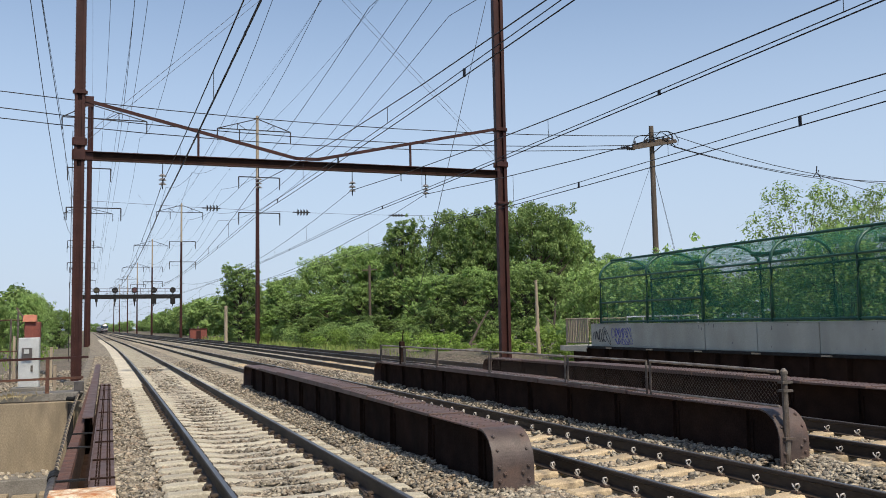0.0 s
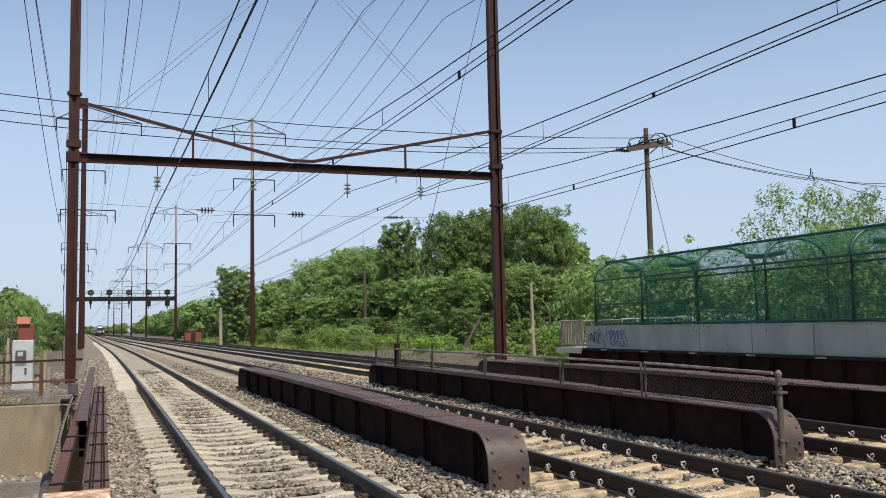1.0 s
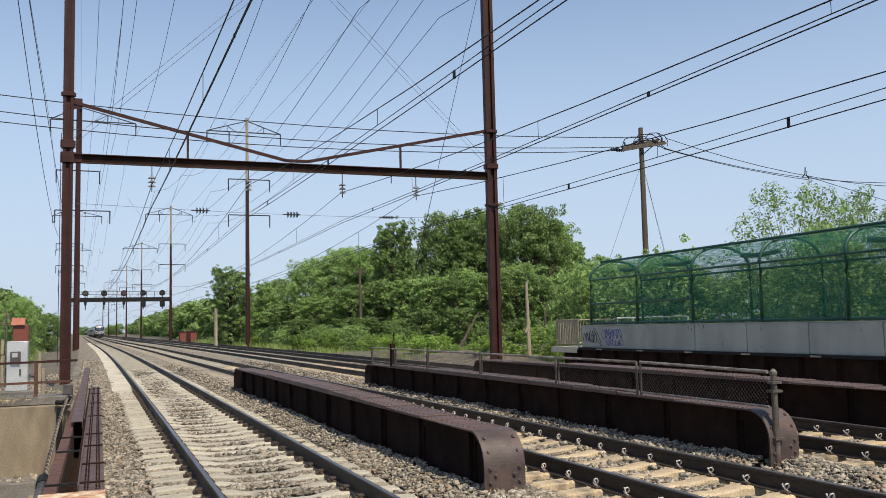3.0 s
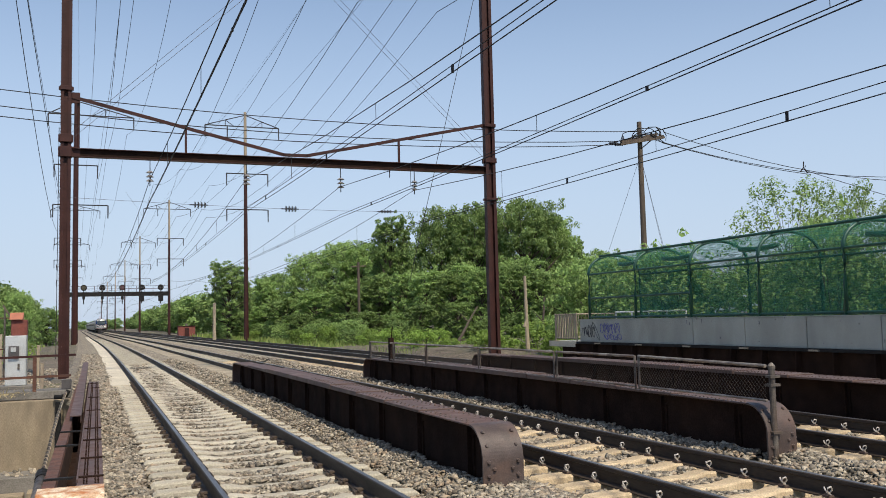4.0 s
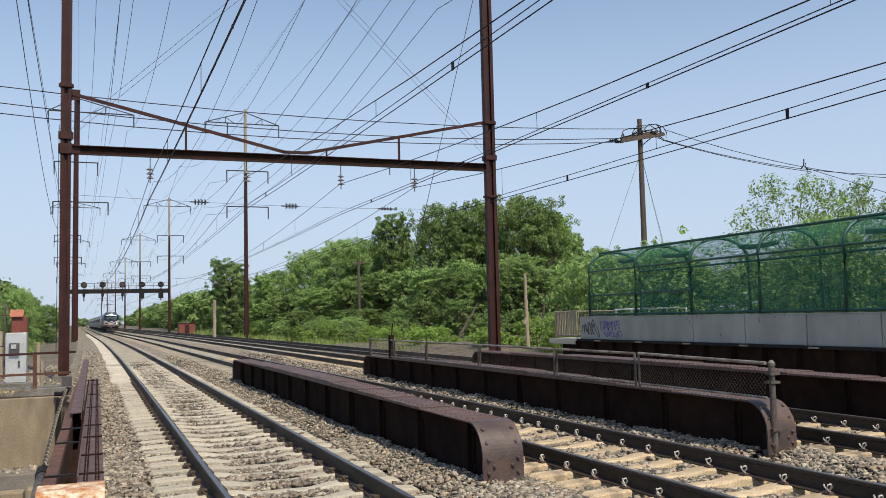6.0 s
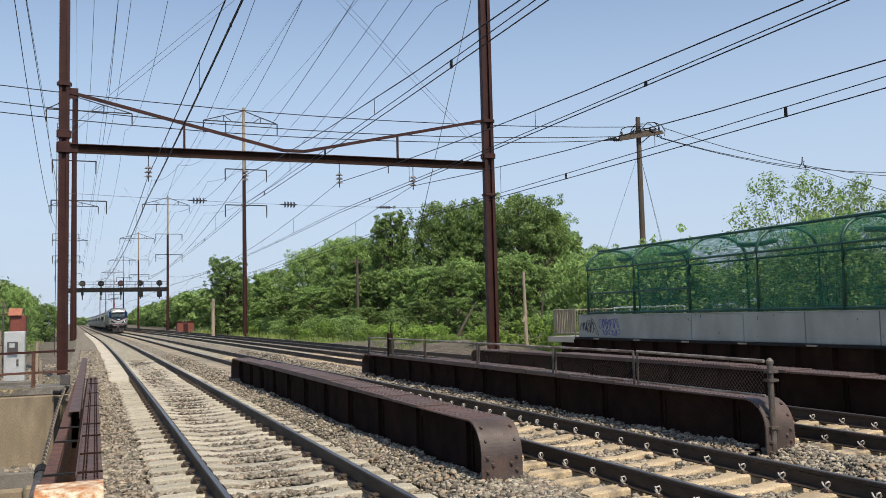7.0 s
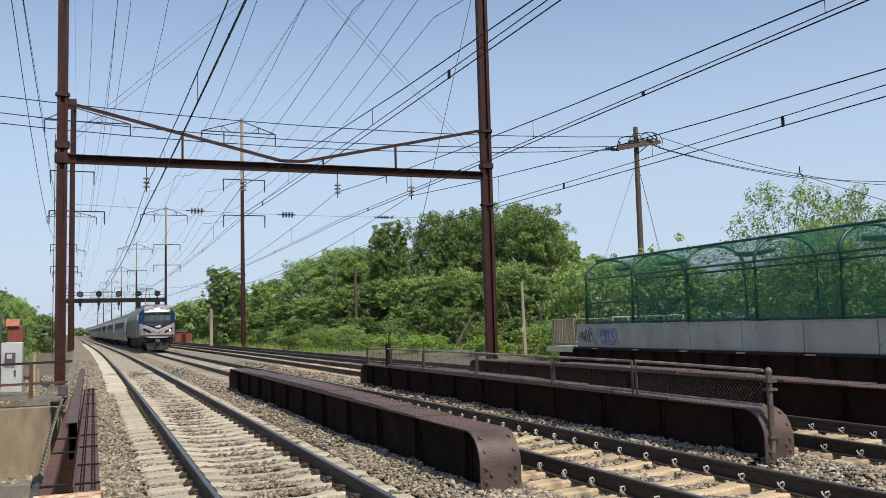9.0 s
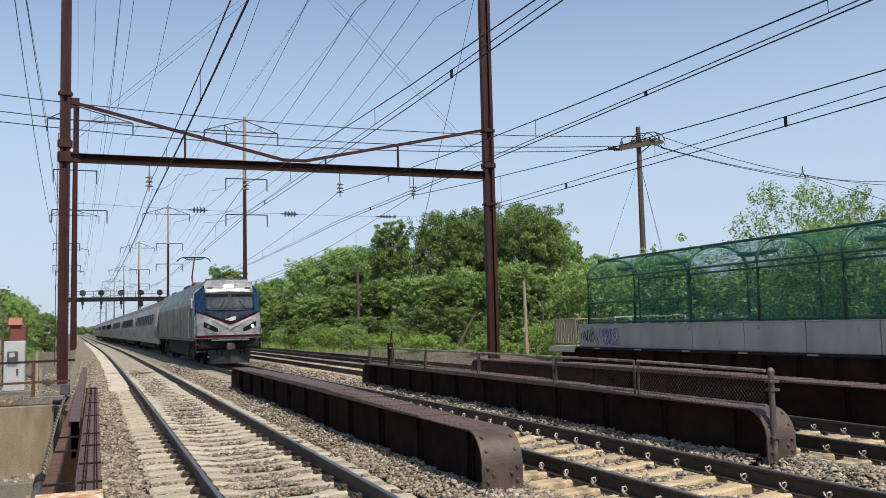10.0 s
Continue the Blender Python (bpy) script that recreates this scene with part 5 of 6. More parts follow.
def make_tree(seed, h, w, n, size, material, lumps=16, label="broad leafy green tree in early summer", low=0.22, sparse=False, name="tree"):
    rng = np.random.default_rng(seed)
    t = thing(name, label, "tree" if name == "tree" else "bush", "trees behind the tracks" if name == "tree" else "bushes along the verge")
    cs, rs, boughs = [], [], []
    if not sparse and lumps > 20:
        # boughs that leave the stem at all heights, each ending in a spray of leafy tufts with gaps between
        nb = max(9, lumps // 3)
        for k in range(nb):
            z = h * (low + (0.96 - low) * (k + 0.5) / nb)
            env = w * 0.5 * math.sin(math.pi * min(0.95, max(0.2, (z / h - low * 0.6) / (1.04 - low * 0.6)))) ** 0.42
            a = k * 2.4 + rng.uniform(-0.5, 0.5)
            dd = env * rng.uniform(0.55, 1.0)
            b = np.array([dd * math.cos(a), dd * math.sin(a), z * rng.uniform(0.94, 1.0)])
            boughs.append(b)
            for j in range(12):
                u = rng.uniform(0.4, 1.05)
                spread = w * 0.075
                c = b * np.array([u, u, 1.0]) + rng.normal(size=3) * spread * np.array([1, 1, 0.7])
                c[2] -= (1 - u) * 0.12 * h
                cs.append(tuple(c))
                rs.append(w * rng.uniform(0.03, 0.07))
    for _ in range(len(boughs) * 4):
        v = rng.normal(size=3)
        v[2] = abs(v[2])
        v *= rng.uniform(0.5, 1.0) ** 0.5 / np.linalg.norm(v)
        cs.append((v[0] * w * 0.37, v[1] * w * 0.37, h * 0.6 + v[2] * h * 0.36))
        rs.append(w * rng.uniform(0.03, 0.065))
    for k in range(lumps if not boughs else 0):
        z = h * (low + (0.92 - low) * (k + 0.5) / lumps)
        env = w * 0.5 * math.sin(math.pi * min(0.98, max(0.14, (z / h - low * 0.5) / (1.0 - low * 0.5)))) ** 0.6
        a = k * 2.4 + rng.uniform(-0.5, 0.5)
        r = w * rng.uniform(0.07, 0.15) * (0.6 if sparse else 1.0) * (1.35 if lumps < 20 else 1.0)
        d = max(0, env - r * 0.7) * rng.uniform(0.45, 1.0)
        cs.append((d * math.cos(a), d * math.sin(a), z))
        rs.append(r)
    cs, rs = np.array(cs), np.array(rs)
    bm = bmesh.new()
    r0 = (0.016 if sparse else 0.026) * h
    thin = 0.4 if sparse else 1.0
    top = h * (0.62 if not sparse else 0.45)
    if name == "tree":
        rod(bm, (0, 0, -0.4), (0.02 * h, 0, top * 0.5), r0, r0 * 0.65, 7)
        rod(bm, (0.02 * h, 0, top * 0.5), (0, 0.02 * h, top), r0 * 0.65, r0 * 0.3, 7)
    for c in (boughs or cs):
        z = min(top, max(h * 0.12, c[2] * 0.62))
        mid = Vector((c[0] * 0.5, c[1] * 0.5, (z + c[2]) / 2 - 0.02 * h))
        rod(bm, (0.01 * h, 0, z if name == "tree" else -0.1), mid, r0 * 0.35 * thin, r0 * 0.22 * thin, 5, False)
        rod(bm, mid, tuple(c), r0 * 0.22 * thin, r0 * 0.08 * thin, 5, False)
    part("trunk" if name == "tree" else "branchwork", bm, M_BARK, t)
    verts, faces = leaf_cloud(rng, cs, rs, n, size, 0.75 if sparse else 0.6, 0.18 if sparse else 0.12)
    verts[:, 2] = np.maximum(verts[:, 2], 0.05)
    soup("crown", verts, faces, material, t)
    return t


def plant(proto, places):
    for i, (x, y, z, s, sz, rot) in enumerate(places):
        m = pose(x, y, z, 0, 0, rot) @ Matrix.Diagonal((s, s, sz, 1))
        if i == 0 and "planted" not in proto:
            proto.matrix_basis = m
            proto["planted"] = 1
        else:
            copy_thing(proto, Matrix.Identity(4)).matrix_basis = m


T_BROAD = make_tree(11, 10, 9.5, 34000, 0.115, M_LEAF, 130, low=0.12)
T_DARK = make_tree(23, 10, 8.5, 32000, 0.115, M_LEAF_DARK, 120, "dark green round-headed tree in full leaf", 0.12)
T_TALL = make_tree(37, 10, 5.6, 24000, 0.11, M_LEAF, 110, "narrow tall green tree standing in the row", 0.06)
T_MID = make_tree(43, 10, 6.5, 15000, 0.13, M_LEAF, 90, "leafy young tree at the edge of the wood", 0.06)
T_SPARSE = make_tree(41, 10, 9.0, 5200, 0.1, M_LEAF, 60, "thin-leaved tree with bare twigs behind the walkway", 0.3, True)
T_FAR = make_tree(53, 10, 11, 2600, 0.42, M_LEAF, 16, "far green tree in the hazy tree line", 0.05)
B_BUSH = make_tree(61, 3, 4.2, 3600, 0.1, M_LEAF, 56, "dense green bush on the verge", 0.04, name="bush")
B_DARK = make_tree(63, 3, 4.2, 4200, 0.085, M_LEAF_DARK, 60, "dense dark green bush behind the walkway", 0.05, name="bush")
B_LIGHT = make_tree(67, 2, 3.4, 2600, 0.09, M_LEAF_LIGHT, 44, "bright yellow-green shrub beside the track", 0.04, name="bush")

plant(T_BROAD, [(29.6, 112, -0.3, 1.0, 1.27, 20), (35.7, 90, -0.3, 0.97, 1.45, 140), (41.5, 82, -0.3, 1.04, 1.48, 75), (56.6, 92, -0.3, 0.85, 1.0, 210), (27.8, 122, -0.3, 0.9, 1.18, 300),
                (33.5, 101, -0.3, 0.9, 1.12, 10), (39.5, 92, -0.3, 0.85, 1.2, 250), (-5.9, 78, -0.8, 0.36, 0.56, 45)])
plant(T_DARK, [(37.6, 86, -0.3, 1.02, 1.48, 0), (30.9, 106, -0.3, 0.95, 1.22, 100), (45.2, 84, -0.3, 0.9, 1.38, 200), (28.7, 150, -0.3, 1.25, 1.07, 60), (58.9, 90, -0.3, 0.8, 0.92, 30), (-5.4, 112, -0.8, 0.46, 0.5, 40),
               (48.0, 88, -0.3, 0.6, 0.98, 280), (-9.0, 84, -0.8, 0.4, 0.5, 120)])
plant(T_TALL, [(17.1, 126, -0.3, 1.2, 1.13, 0), (31.4, 96, -0.3, 1.15, 1.46, 120), (49.2, 86, -0.3, 0.75, 1.1, 200), (19.8, 132, -0.3, 0.8, 0.92, 70), (24.5, 138, -0.3, 0.9, 0.95, 20)])
plant(T_MID, [(22.5, 112, -0.3, 1.0, 0.54, 0), (24.6, 104, -0.3, 0.99, 0.61, 70), (26.9, 98, -0.3, 0.95, 0.68, 150), (29.2, 94, -0.3, 0.87, 0.75, 230), (30.3, 88, -0.3, 0.73, 0.75, 310), (30.4, 82, -0.3, 0.69, 0.74, 30),
              (31.7, 78, -0.3, 0.75, 0.68, 100), (33.3, 75, -0.3, 0.73, 0.7, 170), (35.6, 73, -0.3, 0.8, 0.74, 240), (37.7, 72, -0.3, 0.64, 0.67, 320), (41.7, 74, -0.3, 0.62, 0.6, 50), (42.7, 72, -0.3, 0.55, 0.54, 130),
              (20.8, 96, -0.3, 0.67, 0.31, 200), (25.0, 86, -0.3, 0.7, 0.31, 280), (27.5, 76, -0.3, 0.56, 0.36, 350), (29.7, 72, -0.3, 0.46, 0.37, 80), (22.1, 124, -0.3, 0.97, 0.47, 160), (26.6, 80, -0.3, 0.5, 0.27, 260),
              (34.0, 82, -0.3, 0.9, 0.8, 340), (38.5, 78, -0.3, 0.9, 0.85, 15), (20.0, 140, -0.3, 1.0, 0.6, 95)])
plant(T_SPARSE, [(38.2, 41, -0.3, 0.95, 1.03, 10), (41.5, 40, -0.3, 0.85, 1.0, 130), (46.0, 42, -0.3, 0.9, 0.95, 300)])
far = []
rr = random.Random(12)
for k in range(26):
    y = 190 + k * 13
    far.append((23.5 + cx(y) * 0.72 + rr.uniform(-1.5, 4) + 0.018 * (y - 190), y, -0.4, rr.uniform(0.8, 1.15), rr.uniform(0.78, 1.05), rr.uniform(0, 360)))
for k in range(9):
    y = 128 + k * 15
    far.append((-11.5 - k * 0.5 + rr.uniform(-2, 1.0), y, -0.8, rr.uniform(0.6, 0.85), rr.uniform(0.8, 1.05), rr.uniform(0, 360)))
for k in range(16):
    far.append((20 + rr.uniform(0, 12) + k * 3.2, 170 - k * 3 + rr.uniform(0, 14), -0.4, rr.uniform(0.8, 1.1), rr.uniform(0.7, 0.92), rr.uniform(0, 360)))
for k in range(16):
    y = 150 + k * 16
    far.append((-15 - k * 1.3 + rr.uniform(-4, 3) + cx(y) * 0.5, y, -0.8, rr.uniform(0.6, 0.9), rr.uniform(0.55, 0.8), rr.uniform(0, 360)))
for k in range(22):
    far.append((-75 + k * 6.5 + rr.uniform(-2, 2), 640 + rr.uniform(0, 240), -0.5, rr.uniform(1.0, 1.4), rr.uniform(0.7, 1.0), rr.uniform(0, 360)))
plant(T_FAR, far)
hedge = []
for k in range(22):
    u = k / 21
    y = 74 + 52 * (1 - u) + rr.uniform(-3, 3)
    hedge.append((20.8 - (y - 74) * 0.03 + rr.uniform(0, 3.0), y, -0.45, rr.uniform(0.5, 0.95), rr.uniform(0.4, 0.9), rr.uniform(0, 360)))
for k in range(6):
    hedge.append((27 + rr.uniform(0, 16), 66 + rr.uniform(0, 8), -0.45, rr.uniform(0.6, 1.1), rr.uniform(0.5, 1.0), rr.uniform(0, 360)))
# growth seen through the netting of the walkway
screened = []
for k in range(26):
    screened.append((22.6 + rr.uniform(0, 7), 11 + k * 1.25 + rr.uniform(-0.8, 0.8), -0.4, rr.uniform(0.9, 1.3), rr.uniform(1.25, 1.8), rr.uniform(0, 360)))
plant(B_BUSH, hedge)
screened += [(25.0, 35.0, -0.4, 1.1, 1.6, 20), (27.2, 38.0, -0.4, 1.2, 1.7, 90), (29.5, 40.5, -0.4, 1.2, 1.6, 170), (24.0, 33.0, -0.4, 1.0, 1.4, 250)]
plant(B_DARK, screened)
light = []
for k in range(22):
    y = 44 + 70 * (k / 21) ** 1.3
    light.append((19.4 + rr.uniform(0, 3.5) + cx(y), y, -0.5, rr.uniform(0.45, 0.85), rr.uniform(0.4, 0.9), rr.uniform(0, 360)))
light += [(24.5, 47.5, -0.5, 1.0, 0.95, 0), (22.8, 40.5, -0.5, 0.8, 0.9, 80), (21.0, 38.5, -0.5, 0.6, 0.7, 120), (20.2, 36.2, -0.5, 0.6, 0.9, 200), (-4.6, 62, -0.6, 0.6, 0.5, 30), (-5.5, 75, -0.6, 0.7, 0.6, 130)]
plant(B_LIGHT, light)


def build_grass():
    rng = np.random.default_rng(9)
    n = 30000
    y = 34 + 130 * rng.uniform(0, 1, n) ** 1.5
    x = np.where(rng.uniform(0, 1, n) < 0.95, 17.6 + rng.uniform(0, 1, n) ** 0.8 * 9.5, -4.0 - rng.uniform(0, 1, n) * 7) + cxs(y)
    patch = np.sin(x * 0.9 + 1.3) * np.sin(y * 0.31) + 0.5 * np.sin(x * 2.1 + y * 0.7)
    keep = patch > rng.uniform(-0.6, 0.9, n)
    x, y = x[keep], y[keep]
    n = len(x)
    h = rng.uniform(0.06, 0.34, n) * (1 + 0.010 * (y - 34))
    a = rng.uniform(0, 6.28, n)
    w = 0.035 * (1 + 0.022 * (y - 34))
    z0 = np.full(n, -0.62)
    lean = rng.uniform(-0.4, 0.4, (n, 2)) * h[:, None]
    ca, sa = np.cos(a) * w, np.sin(a) * w
    v = np.stack([np.stack([x - ca, y - sa, z0], 1), np.stack([x + ca, y + sa, z0], 1), np.stack([x + lean[:, 0], y + lean[:, 1], z0 + h + 0.15], 1)], 1)
    tagged(soup("verge_grass", v.reshape(-1, 3), np.arange(n * 3).reshape(-1, 3), M_GRASS), "patchy green and straw grass on the verge", "grass", kind="stuff")


build_grass()


# ---- the train ----
def nose_y(x, z):
    """How far the front of the locomotive lies back at this width and height."""
    rake = 0.0 if z < 1.9 else (z - 1.9) * 0.26 + max(0, z - 3.3) ** 2 * 1.7
    side = max(0.0, (abs(x) - 0.95) / 0.54)
    return rake + 0.62 * side ** 1.7 + 0.02 * x * x


def nose_patch(x0, x1, low, high, lift, nx=14, nz=5):
    bm = bmesh.new()
    g = []
    for i in range(nx + 1):
        x = x0 + (x1 - x0) * i / nx
        a, b = low(x), high(x)
        g.append([bm.verts.new((x, nose_y(x, a + (b - a) * j / nz) - lift, a + (b - a) * j / nz)) for j in range(nz + 1)])
    for p, q in zip(g, g[1:]):
        for j in range(nz):
            bm.faces.new((p[j], q[j], q[j + 1], p[j + 1]))
    bmesh.ops.solidify(bm, geom=bm.faces[:], thickness=-0.012)
    return bm


def wheel_set(parent, y, r=0.5):
    for s in (-0.755, 0.755):
        w = part("wheel", rod(bmesh.new(), (s - 0.065, y, r), (s + 0.065, y, r), r, n=20), M_UNDER, parent)
        part("hub", rod(bmesh.new(), (s * 1.09, y, r), (s * 1.2, y, r), 0.17, n=10), M_BLACK, w)


def bogie(parent, y, base=1.4, r=0.5):
    bm = boxed(-1.2, -1.05, y - base * 0.95, y + base * 0.95, 0.45, 0.75, 0.04)
    box(bm, 1.05, 1.2, y - base * 0.95, y + base * 0.95, 0.45, 0.75, 0.04)
    box(bm, -1.04, 1.04, y - 0.25, y + 0.25, 0.5, 0.85)
    f = part("bogie_frame", bm, M_UNDER, parent)
    for d in (-base, base):
        wheel_set(parent, y + d * 0.85, r)
        for s in (-1.13, 1.13):
            part("axle_box", boxed(s - 0.12, s + 0.12, y + d * 0.85 - 0.2, y + d * 0.85 + 0.2, 0.32, 0.62, 0.03), M_BLACK, f)
    for s in (-1.16, 1.16):
        for d in (-0.3, 0.3):
            part("spring", rod(bmesh.new(), (s, y + d, 0.72), (s, y + d, 1.02), 0.11, n=8), M_UNDER, f)


def build_locomotive():
    t = thing("locomotive", "silver electric locomotive with blue windscreen surround and red stripes", "locomotive")
    L, hw = 20.3, 1.45
    # side and roof shell behind the nose
    sec = [(-hw, 1.12), (-hw, 2.75), (-hw + 0.05, 3.05), (-1.12, 3.7), (-0.85, 3.84), (0.85, 3.84), (1.12, 3.7), (hw - 0.05, 3.05), (hw, 2.75), (hw, 1.12)]
    part("body", sweep(bmesh.new(), sec, [(0, 1.0, 0), (0, L, 0)]), M_LOCOSIDE, t, "grey-green reflecting body side, darkened for its shade")
    part("sill", boxed(-hw - 0.006, hw + 0.006, 0.75, L, 1.14, 1.26), M_DARKGREY, t)
    for y in (1.9, 3.2, 6.8, 10.4, 14.0, 17.6):
        for s in (-1, 1):
            part("body_joint", boxed(s * (hw - 0.005), s * (hw + 0.006), y, y + 0.03, 1.3, 2.8), M_DARKGREY, t)
    for s in (-1, 1):
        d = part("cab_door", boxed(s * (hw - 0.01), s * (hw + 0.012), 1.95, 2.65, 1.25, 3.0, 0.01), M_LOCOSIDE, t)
        part("cab_window", boxed(s * (hw + 0.011), s * (hw + 0.017), 2.08, 2.52, 2.25, 2.85), M_GLASS, d)
        part("grab_rail", rod(bmesh.new(), (s * (hw + 0.05), 2.75, 1.3), (s * (hw + 0.05), 2.75, 2.5), 0.018, n=6), M_SILVER, t)
        part("mirror_arm", boxed(s * (hw + 0.002), s * (hw + 0.1), 1.35, 1.4, 2.6, 3.05), M_SILVER, t)

    def top_of(x):
        return 3.92 if abs(x) < 0.8 else 3.92 - (abs(x) - 0.8) * 1.0

    def shell_low(x):
        return 1.2

    part("nose", nose_patch(-hw, hw, shell_low, top_of, 0.0, 40, 40), M_SILVER, t, "silver moulded nose", True)
    bm = bmesh.new()
    top = [bm.verts.new((x, nose_y(x, top_of(x)), top_of(x) + 0.0)) for x in np.linspace(-hw, hw, 25)]
    back = [bm.verts.new((x, 1.6, top_of(x) - 0.03)) for x in np.linspace(-hw, hw, 25)]
    for j in range(24):
        bm.faces.new((top[j], top[j + 1], back[j + 1], back[j]))
    part("brow", bm, M_SILVER, t, "silver roof brow", True)
    for s in (-1, 1):
        bm = bmesh.new()
        zs = np.linspace(1.2, top_of(hw), 14)
        a = [bm.verts.new((s * (hw - 0.001), nose_y(hw, z), z)) for z in zs]
        b = [bm.verts.new((s * hw, 1.45, z)) for z in zs]
        for j in range(13):
            bm.faces.new((a[j], a[j + 1], b[j + 1], b[j]))
        part("cheek", bm, M_SILVER, t)
        bm = bmesh.new()
        zs = np.linspace(2.2, 3.05, 10)
        a = [bm.verts.new((s * (hw + 0.008), nose_y(hw, z) - 0.002, z)) for z in zs]
        b = [bm.verts.new((s * (hw + 0.008), 1.75, z)) for z in zs]
        for j in range(9):
            bm.faces.new((a[j], a[j + 1], b[j + 1], b[j]))
        part("blue_side_panel", bm, M_BLUE, t, "bright blue corner panel")
        lo, hi = (-hw, -1.06) if s < 0 else (1.06, hw)
        part("blue_corner", nose_patch(lo, hi, lambda x: 2.26 + 0.12 * (abs(x) - 1.06), lambda x: min(3.6, top_of(x) - 0.05), 0.012, 8, 10), M_BLUE, t, "bright blue corner panel", True)
    vee = lambda x: 1.84 + 0.56 * min(1.0, abs(x) / 1.42) ** 1.08
    part("blue_apron", nose_patch(-1.3, 1.3, lambda x: vee(x) + 0.05, lambda x: 2.48, 0.012, 30, 4), M_NAVY, t, "dark blue apron under the windscreen", True)
    part("red_chevron", nose_patch(-1.42, 1.42, lambda x: vee(x) - 0.02, lambda x: vee(x) + 0.05, 0.02, 34, 1), M_RED, t, "thin red chevron", True)
    part("white_chevron", nose_patch(-1.42, 1.42, lambda x: vee(x) - 0.09 - 0.22 * max(0, 1 - abs(x) / 0.9), lambda x: vee(x) - 0.02, 0.016, 34, 2), M_WHITE, t, "white chevron band", True)
    part("windscreen", nose_patch(-1.08, 1.08, lambda x: 2.5, lambda x: 3.3 - 0.05 * abs(x), 0.016, 20, 8), M_SHIELD, t, "wide reflecting windscreen", True)
    for a, b in ((-1.0, -0.06), (0.06, 1.0)):
        part("sun_blind", nose_patch(a, b, lambda x: 3.06, lambda x: 3.19, 0.045, 8, 2), M_BLACK, t)
    part("centre_pillar", nose_patch(-0.035, 0.035, lambda x: 2.48, lambda x: 3.32, 0.03, 2, 6), M_DARKGREY, t)
    for x, d in ((-0.55, 0.35), (0.75, -0.35)):
        part("wiper", bar(bmesh.new(), (x, nose_y(x, 2.45) - 0.06, 2.42), (x + d, nose_y(x, 2.95) - 0.05, 2.92), 0.025), M_BLACK, t)
    part("badge", nose_patch(-0.22, 0.24, lambda x: 1.97 + 0.3 * abs(x - 0.02), lambda x: 2.13 + 0.05 * math.sin(x * 9), 0.026, 8, 2), M_WHITE, t, "small white emblem")
    for s in (-1, 1):
        h = part("headlight", nose_patch(*((-1.15, -0.55) if s < 0 else (0.55, 1.15)), lambda x: 1.5 + 0.42 * max(0, abs(x) - 0.62), lambda x: 1.66 + 0.52 * (abs(x) - 0.55), 0.022, 8, 3), M_BLACK, t, "dark swept headlight housing")
        c = Vector((s * 0.97, nose_y(0.97, 1.74) - 0.035, 1.74))
        part("lamp", rod(bmesh.new(), c, c + Vector((0, -0.03, 0)), 0.068, n=12), M_LAMP if s > 0 else M_GALV, h, "lit round lamp" if s > 0 else "")
        for z in (0.62, 0.95):
            part("step", boxed(s * 0.95, s * 1.42, 0.45, 0.75, z, z + 0.05), M_GALV, t)
        part("step_post", boxed(s * 1.38, s * 1.43, 0.5, 0.7, 0.55, 1.2), M_BLACK, t)
    part("roof_edge", nose_patch(-0.95, 0.95, lambda x: 3.86, lambda x: 3.91, 0.02, 12, 1), M_ROOF, t, "dark seam along the roof edge")
    for s in (-1, 1):
        part("number_lamp", nose_patch(*((-0.95, -0.72) if s < 0 else (0.72, 0.95)), lambda x: 3.42, lambda x: 3.5, 0.02, 3, 1), M_GALV, t)
    part("top_light", nose_patch(-0.2, 0.2, lambda x: 3.5, lambda x: 3.62, 0.022, 6, 2), M_LAMP, t, "lit lamp over the windscreen")
    part("red_band", nose_patch(-hw, hw, lambda x: 1.26, lambda x: 1.36, 0.014, 24, 1), M_RED, t, "red stripe along the sill", True)
    part("buffer_beam", boxed(-1.3, 1.3, 0.2, 0.9, 0.75, 1.2, 0.05), M_BLACK, t)
    part("shelf", boxed(-0.8, 0.8, -0.12, 0.3, 1.12, 1.17, 0.01), M_SILVER, t)
    bm = boxed(-0.16, 0.16, -0.35, 0.3, 0.72, 1.0, 0.05)
    box(bm, -0.22, 0.0, -0.5, -0.3, 0.7, 1.02, 0.04)
    part("coupler", bm, M_DARKGREY, t)
    for x in (-0.6, -0.42, 0.4, 0.58):
        part("air_hose", tube(bmesh.new(), [(x, 0.2, 1.0), (x, -0.02, 0.9), (x, -0.05, 0.65), (x + 0.06, 0.02, 0.5)], 0.03, 6), M_BLACK, t)
    bm = bmesh.new()
    for a, b in ((-1, 0), (0, 1)):
        pts = [(a * 0.95, 0.35 if a else -0.05, 0.72), (b * 0.95, 0.35 if b else -0.05, 0.72), (b * 0.85, 0.2 if b else -0.25, 0.12), (a * 0.85, 0.2 if a else -0.25, 0.12)]
        bm.faces.new([bm.verts.new(p) for p in pts])
    bmesh.ops.solidify(bm, geom=bm.faces[:], thickness=0.03)
    part("plough", bm, M_DARKGREY, t, "dark grey snow plough")
    part("underframe", boxed(-1.2, 1.2, 3.0, L - 2, 0.35, 1.12, 0.05), M_UNDER, t)
    bogie(t, 4.2, 1.45, 0.55)
    bogie(t, L - 4.0, 1.45, 0.55)
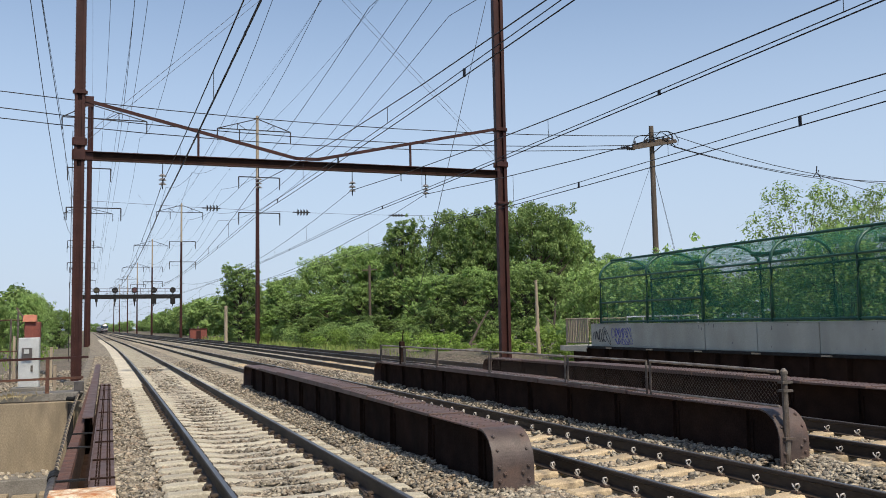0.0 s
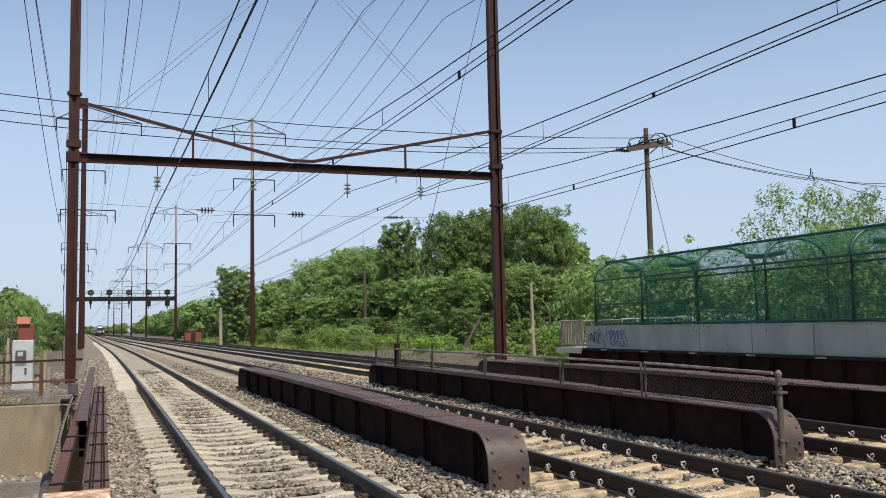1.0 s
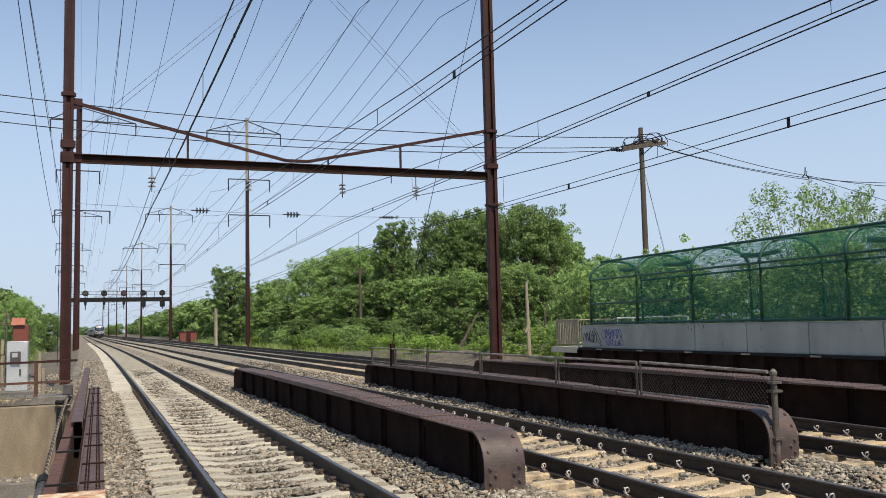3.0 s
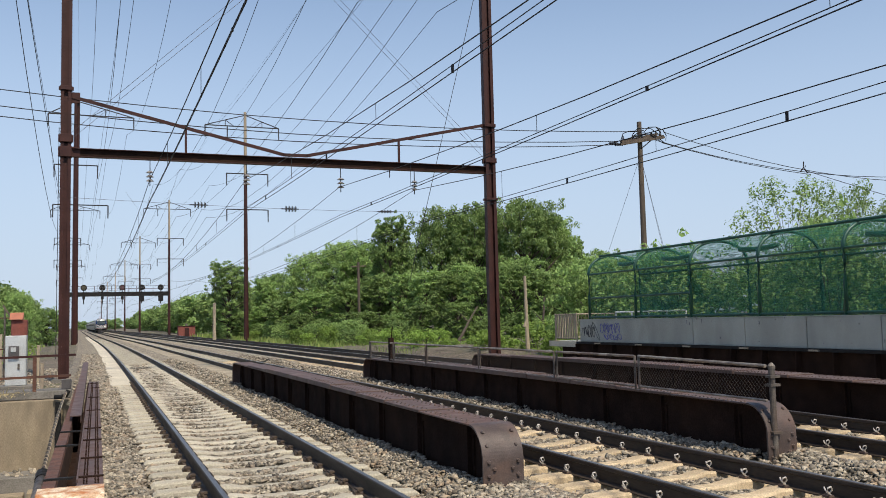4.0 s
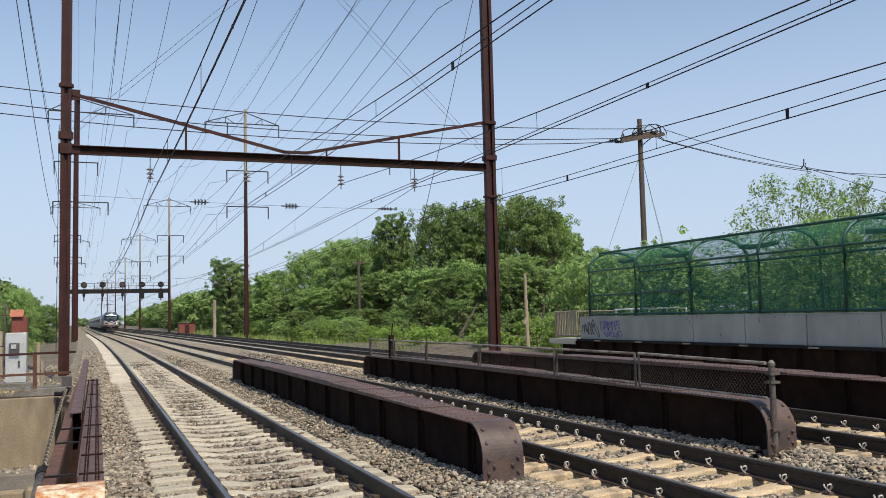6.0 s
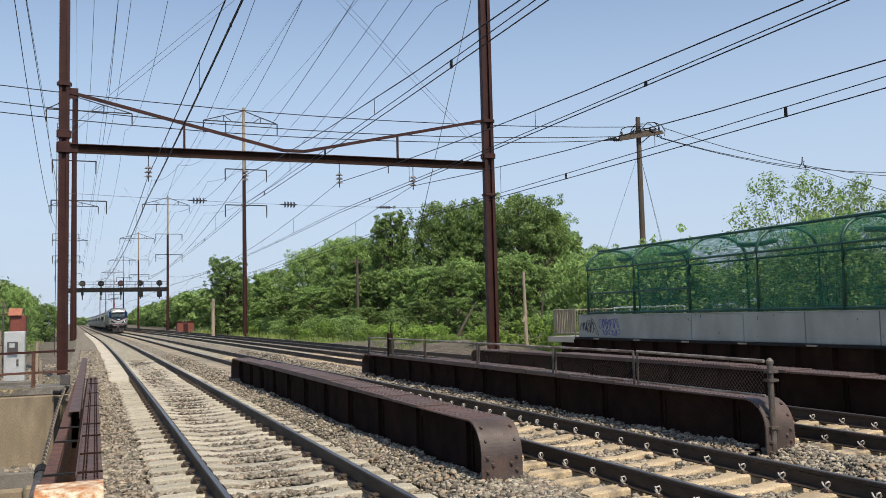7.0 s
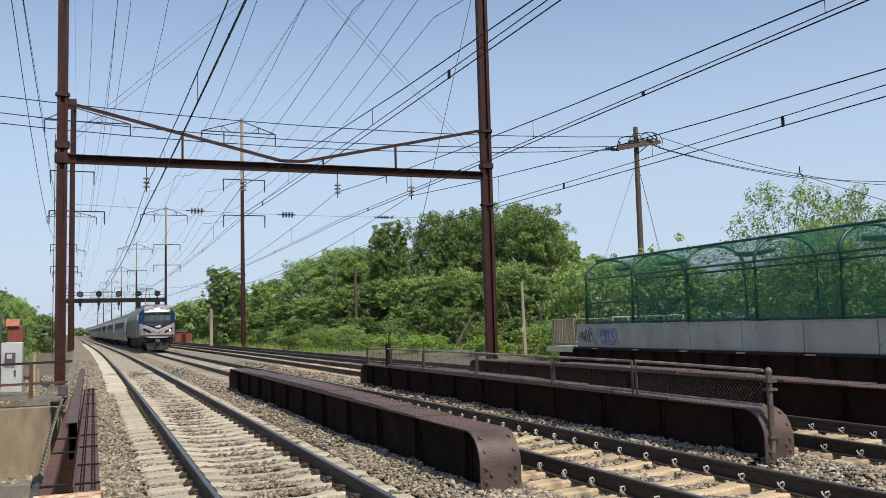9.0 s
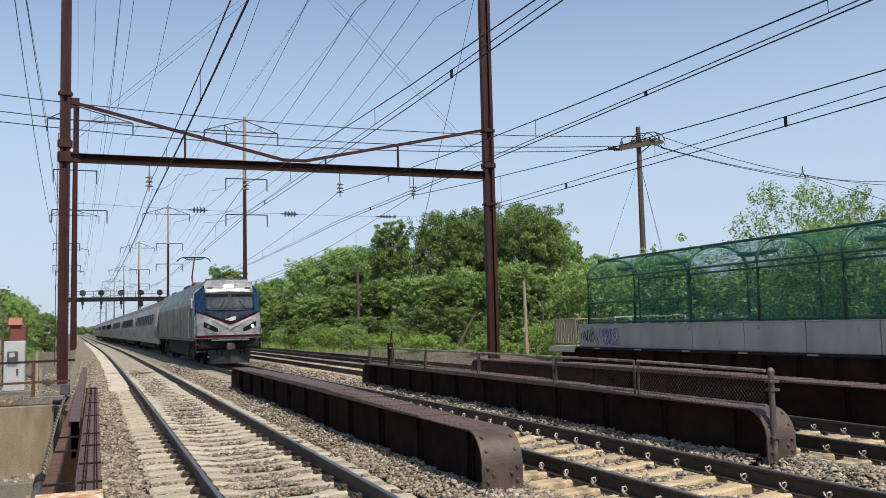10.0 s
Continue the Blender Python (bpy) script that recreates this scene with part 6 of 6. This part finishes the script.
    # roof gear
    for k, (y0, y1, w, h) in enumerate(((2.2, 3.3, 0.7, 0.1), (6.8, 8.2, 0.75, 0.18), (8.8, 11.5, 0.8, 0.14), (12.2, 13.6, 0.6, 0.2), (17.2, 19.4, 0.7, 0.12))):
        part("roof_box", boxed(-w, w, y0, y1, 3.83, 3.88 + h, 0.03), M_ROOF, t)
    part("air_horn", rod(bmesh.new(), (-0.3, 1.5, 3.78), (0.3, 1.5, 3.78), 0.05, n=8), M_DARKGREY, t)
    for y in (5.6, 8.5, 11.9):
        for x in (-0.5, 0.5):
            part("roof_insulator", rod(bmesh.new(), (x, y, 3.68), (x, y, 3.95), 0.07, 0.05, n=8), M_INS, t)
    y = 13.9
    p = part("pantograph_base", boxed(-0.5, 0.5, y - 0.7, y + 0.7, 3.72, 3.84, 0.02), M_ROOF, t)
    part("lower_arm", bar(bmesh.new(), (0, y - 0.5, 3.84), (0, y + 0.75, 4.75), 0.09), M_PANTO, p)
    part("upper_arm", bar(bmesh.new(), (0, y + 0.75, 4.75), (0, y - 0.55, 5.8), 0.07), M_PANTO, p)
    bm = bar(bmesh.new(), (-0.62, y - 0.55, 5.86), (0.62, y - 0.55, 5.86), 0.06)
    bar(bm, (-0.62, y - 0.2, 5.86), (0.62, y - 0.2, 5.86), 0.06)
    bar(bm, (-0.4, y - 0.38, 5.74), (0.4, y - 0.38, 5.74), 0.05)
    for s in (-1, 1):
        bar(bm, (s * 0.4, y - 0.38, 5.74), (s * 0.6, y - 0.38, 5.86), 0.04)
        tube(bm, [(s * 0.62, y - 0.38, 5.87), (s * 0.82, y - 0.38, 5.8), (s * 0.96, y - 0.38, 5.62)], 0.03, 5)
    part("contact_head", bm, M_BLACK, p)
    return t, L


def build_coach():
    t = thing("passenger_coach", "round-sided stainless steel passenger coach with a dark window band", "railway coach", "coaches of the train")
    L = 25.6
    sec = [(-1.36, 0.75), (-1.5, 1.2), (-1.585, 1.8), (-1.6, 2.2), (-1.55, 2.7), (-1.38, 3.25), (-1.0, 3.68), (-0.5, 3.85), (0, 3.89), (0.5, 3.85), (1.0, 3.68), (1.38, 3.25), (1.55, 2.7), (1.6, 2.2), (1.585, 1.8),
           (1.5, 1.2), (1.36, 0.75)]
    part("body", sweep(bmesh.new(), sec, [(0, 0.25, 0), (0, L - 0.25, 0)]), M_FLUTED, t)
    part("roof", sweep(bmesh.new(), [(x, z + 0.012) for x, z in sec[5:12]] + [(x * 0.98, z - 0.05) for x, z in sec[5:12][::-1]], [(0, 0.2, 0), (0, L - 0.2, 0)]), M_ROOF, t)
    for y in (0.0, L - 0.26):
        part("vestibule", sweep(bmesh.new(), [(x * 0.93, 0.75 + (z - 0.75) * 0.96) for x, z in sec], [(0, y, 0), (0, y + 0.25, 0)]), M_BLACK, t)
    for s in (-1, 1):
        for k in range(5):
            z = 1.15 + 0.13 * k
            x = 1.5 + 0.085 * (z - 1.2) / 0.6
            part("side_flute", boxed(s * (x - 0.01), s * (x + 0.014), 0.6, L - 0.6, z, z + 0.04), M_FLUTED, t)
        for k in range(11):
            y = 2.9 + 1.83 * k
            bm = bmesh.new()
            pts = [(s * 1.607, y, 2.12), (s * 1.607, y + 1.5, 2.12), (s * 1.552, y + 1.5, 2.78), (s * 1.552, y, 2.78)]
            bm.faces.new([bm.verts.new(p) for p in (pts if s < 0 else pts[::-1])])
            bmesh.ops.solidify(bm, geom=bm.faces[:], thickness=0.012)
            part("window", bm, M_GLASS, t)
        part("window_frame", boxed(s * 1.596, s * 1.604, 2.7, L - 2.7, 2.04, 2.09), M_ROOF, t)
        for y in (1.2, L - 2.1):
            d = part("door", boxed(s * 1.55, s * 1.6, y, y + 0.85, 1.2, 3.0), M_FLUTED, t)
            part("door_window", boxed(s * 1.6, s * 1.606, y + 0.25, y + 0.6, 2.15, 2.7), M_GLASS, d)
    part("skirt", boxed(-1.25, 1.25, 6.2, L - 6.2, 0.4, 0.8, 0.05), M_UNDER, t)
    bogie(t, 3.8, 1.25, 0.46)
    bogie(t, L - 3.8, 1.25, 0.46)
    return t, L


LOCO, LOCO_L = build_locomotive()
COACH, COACH_L = build_coach()
COACHES = [COACH] + [copy_thing(COACH, Matrix.Identity(4)) for _ in range(7)]
for k, c in enumerate(COACHES):
    c.matrix_basis = pose(0, 500 + 27 * k, 0)


# ---- what moves ----
def on_track(y0, length):
    """The pose on the second track of a car whose front is y0 along the line."""
    a, b = tx(1, y0 + 0.18 * length), tx(1, y0 + 0.82 * length)
    turn = math.atan2(-(b - a), 0.64 * length)
    x = a - (b - a) * 0.18 / 0.64
    return pose(x, y0, 0, 0, 0, math.degrees(turn))


FRONT, SPEED = 40.0, 38.0


def motions():
    for k in range(9):
        ob, length = (LOCO, LOCO_L) if k == 0 else (COACHES[k - 1], COACH_L)
        back = 0 if k == 0 else LOCO_L + 0.5 + (k - 1) * (COACH_L + 0.4)
        walk(ob, [(t, on_track(FRONT + SPEED * (10 - t) + back, length)) for t in range(11)])


motions()
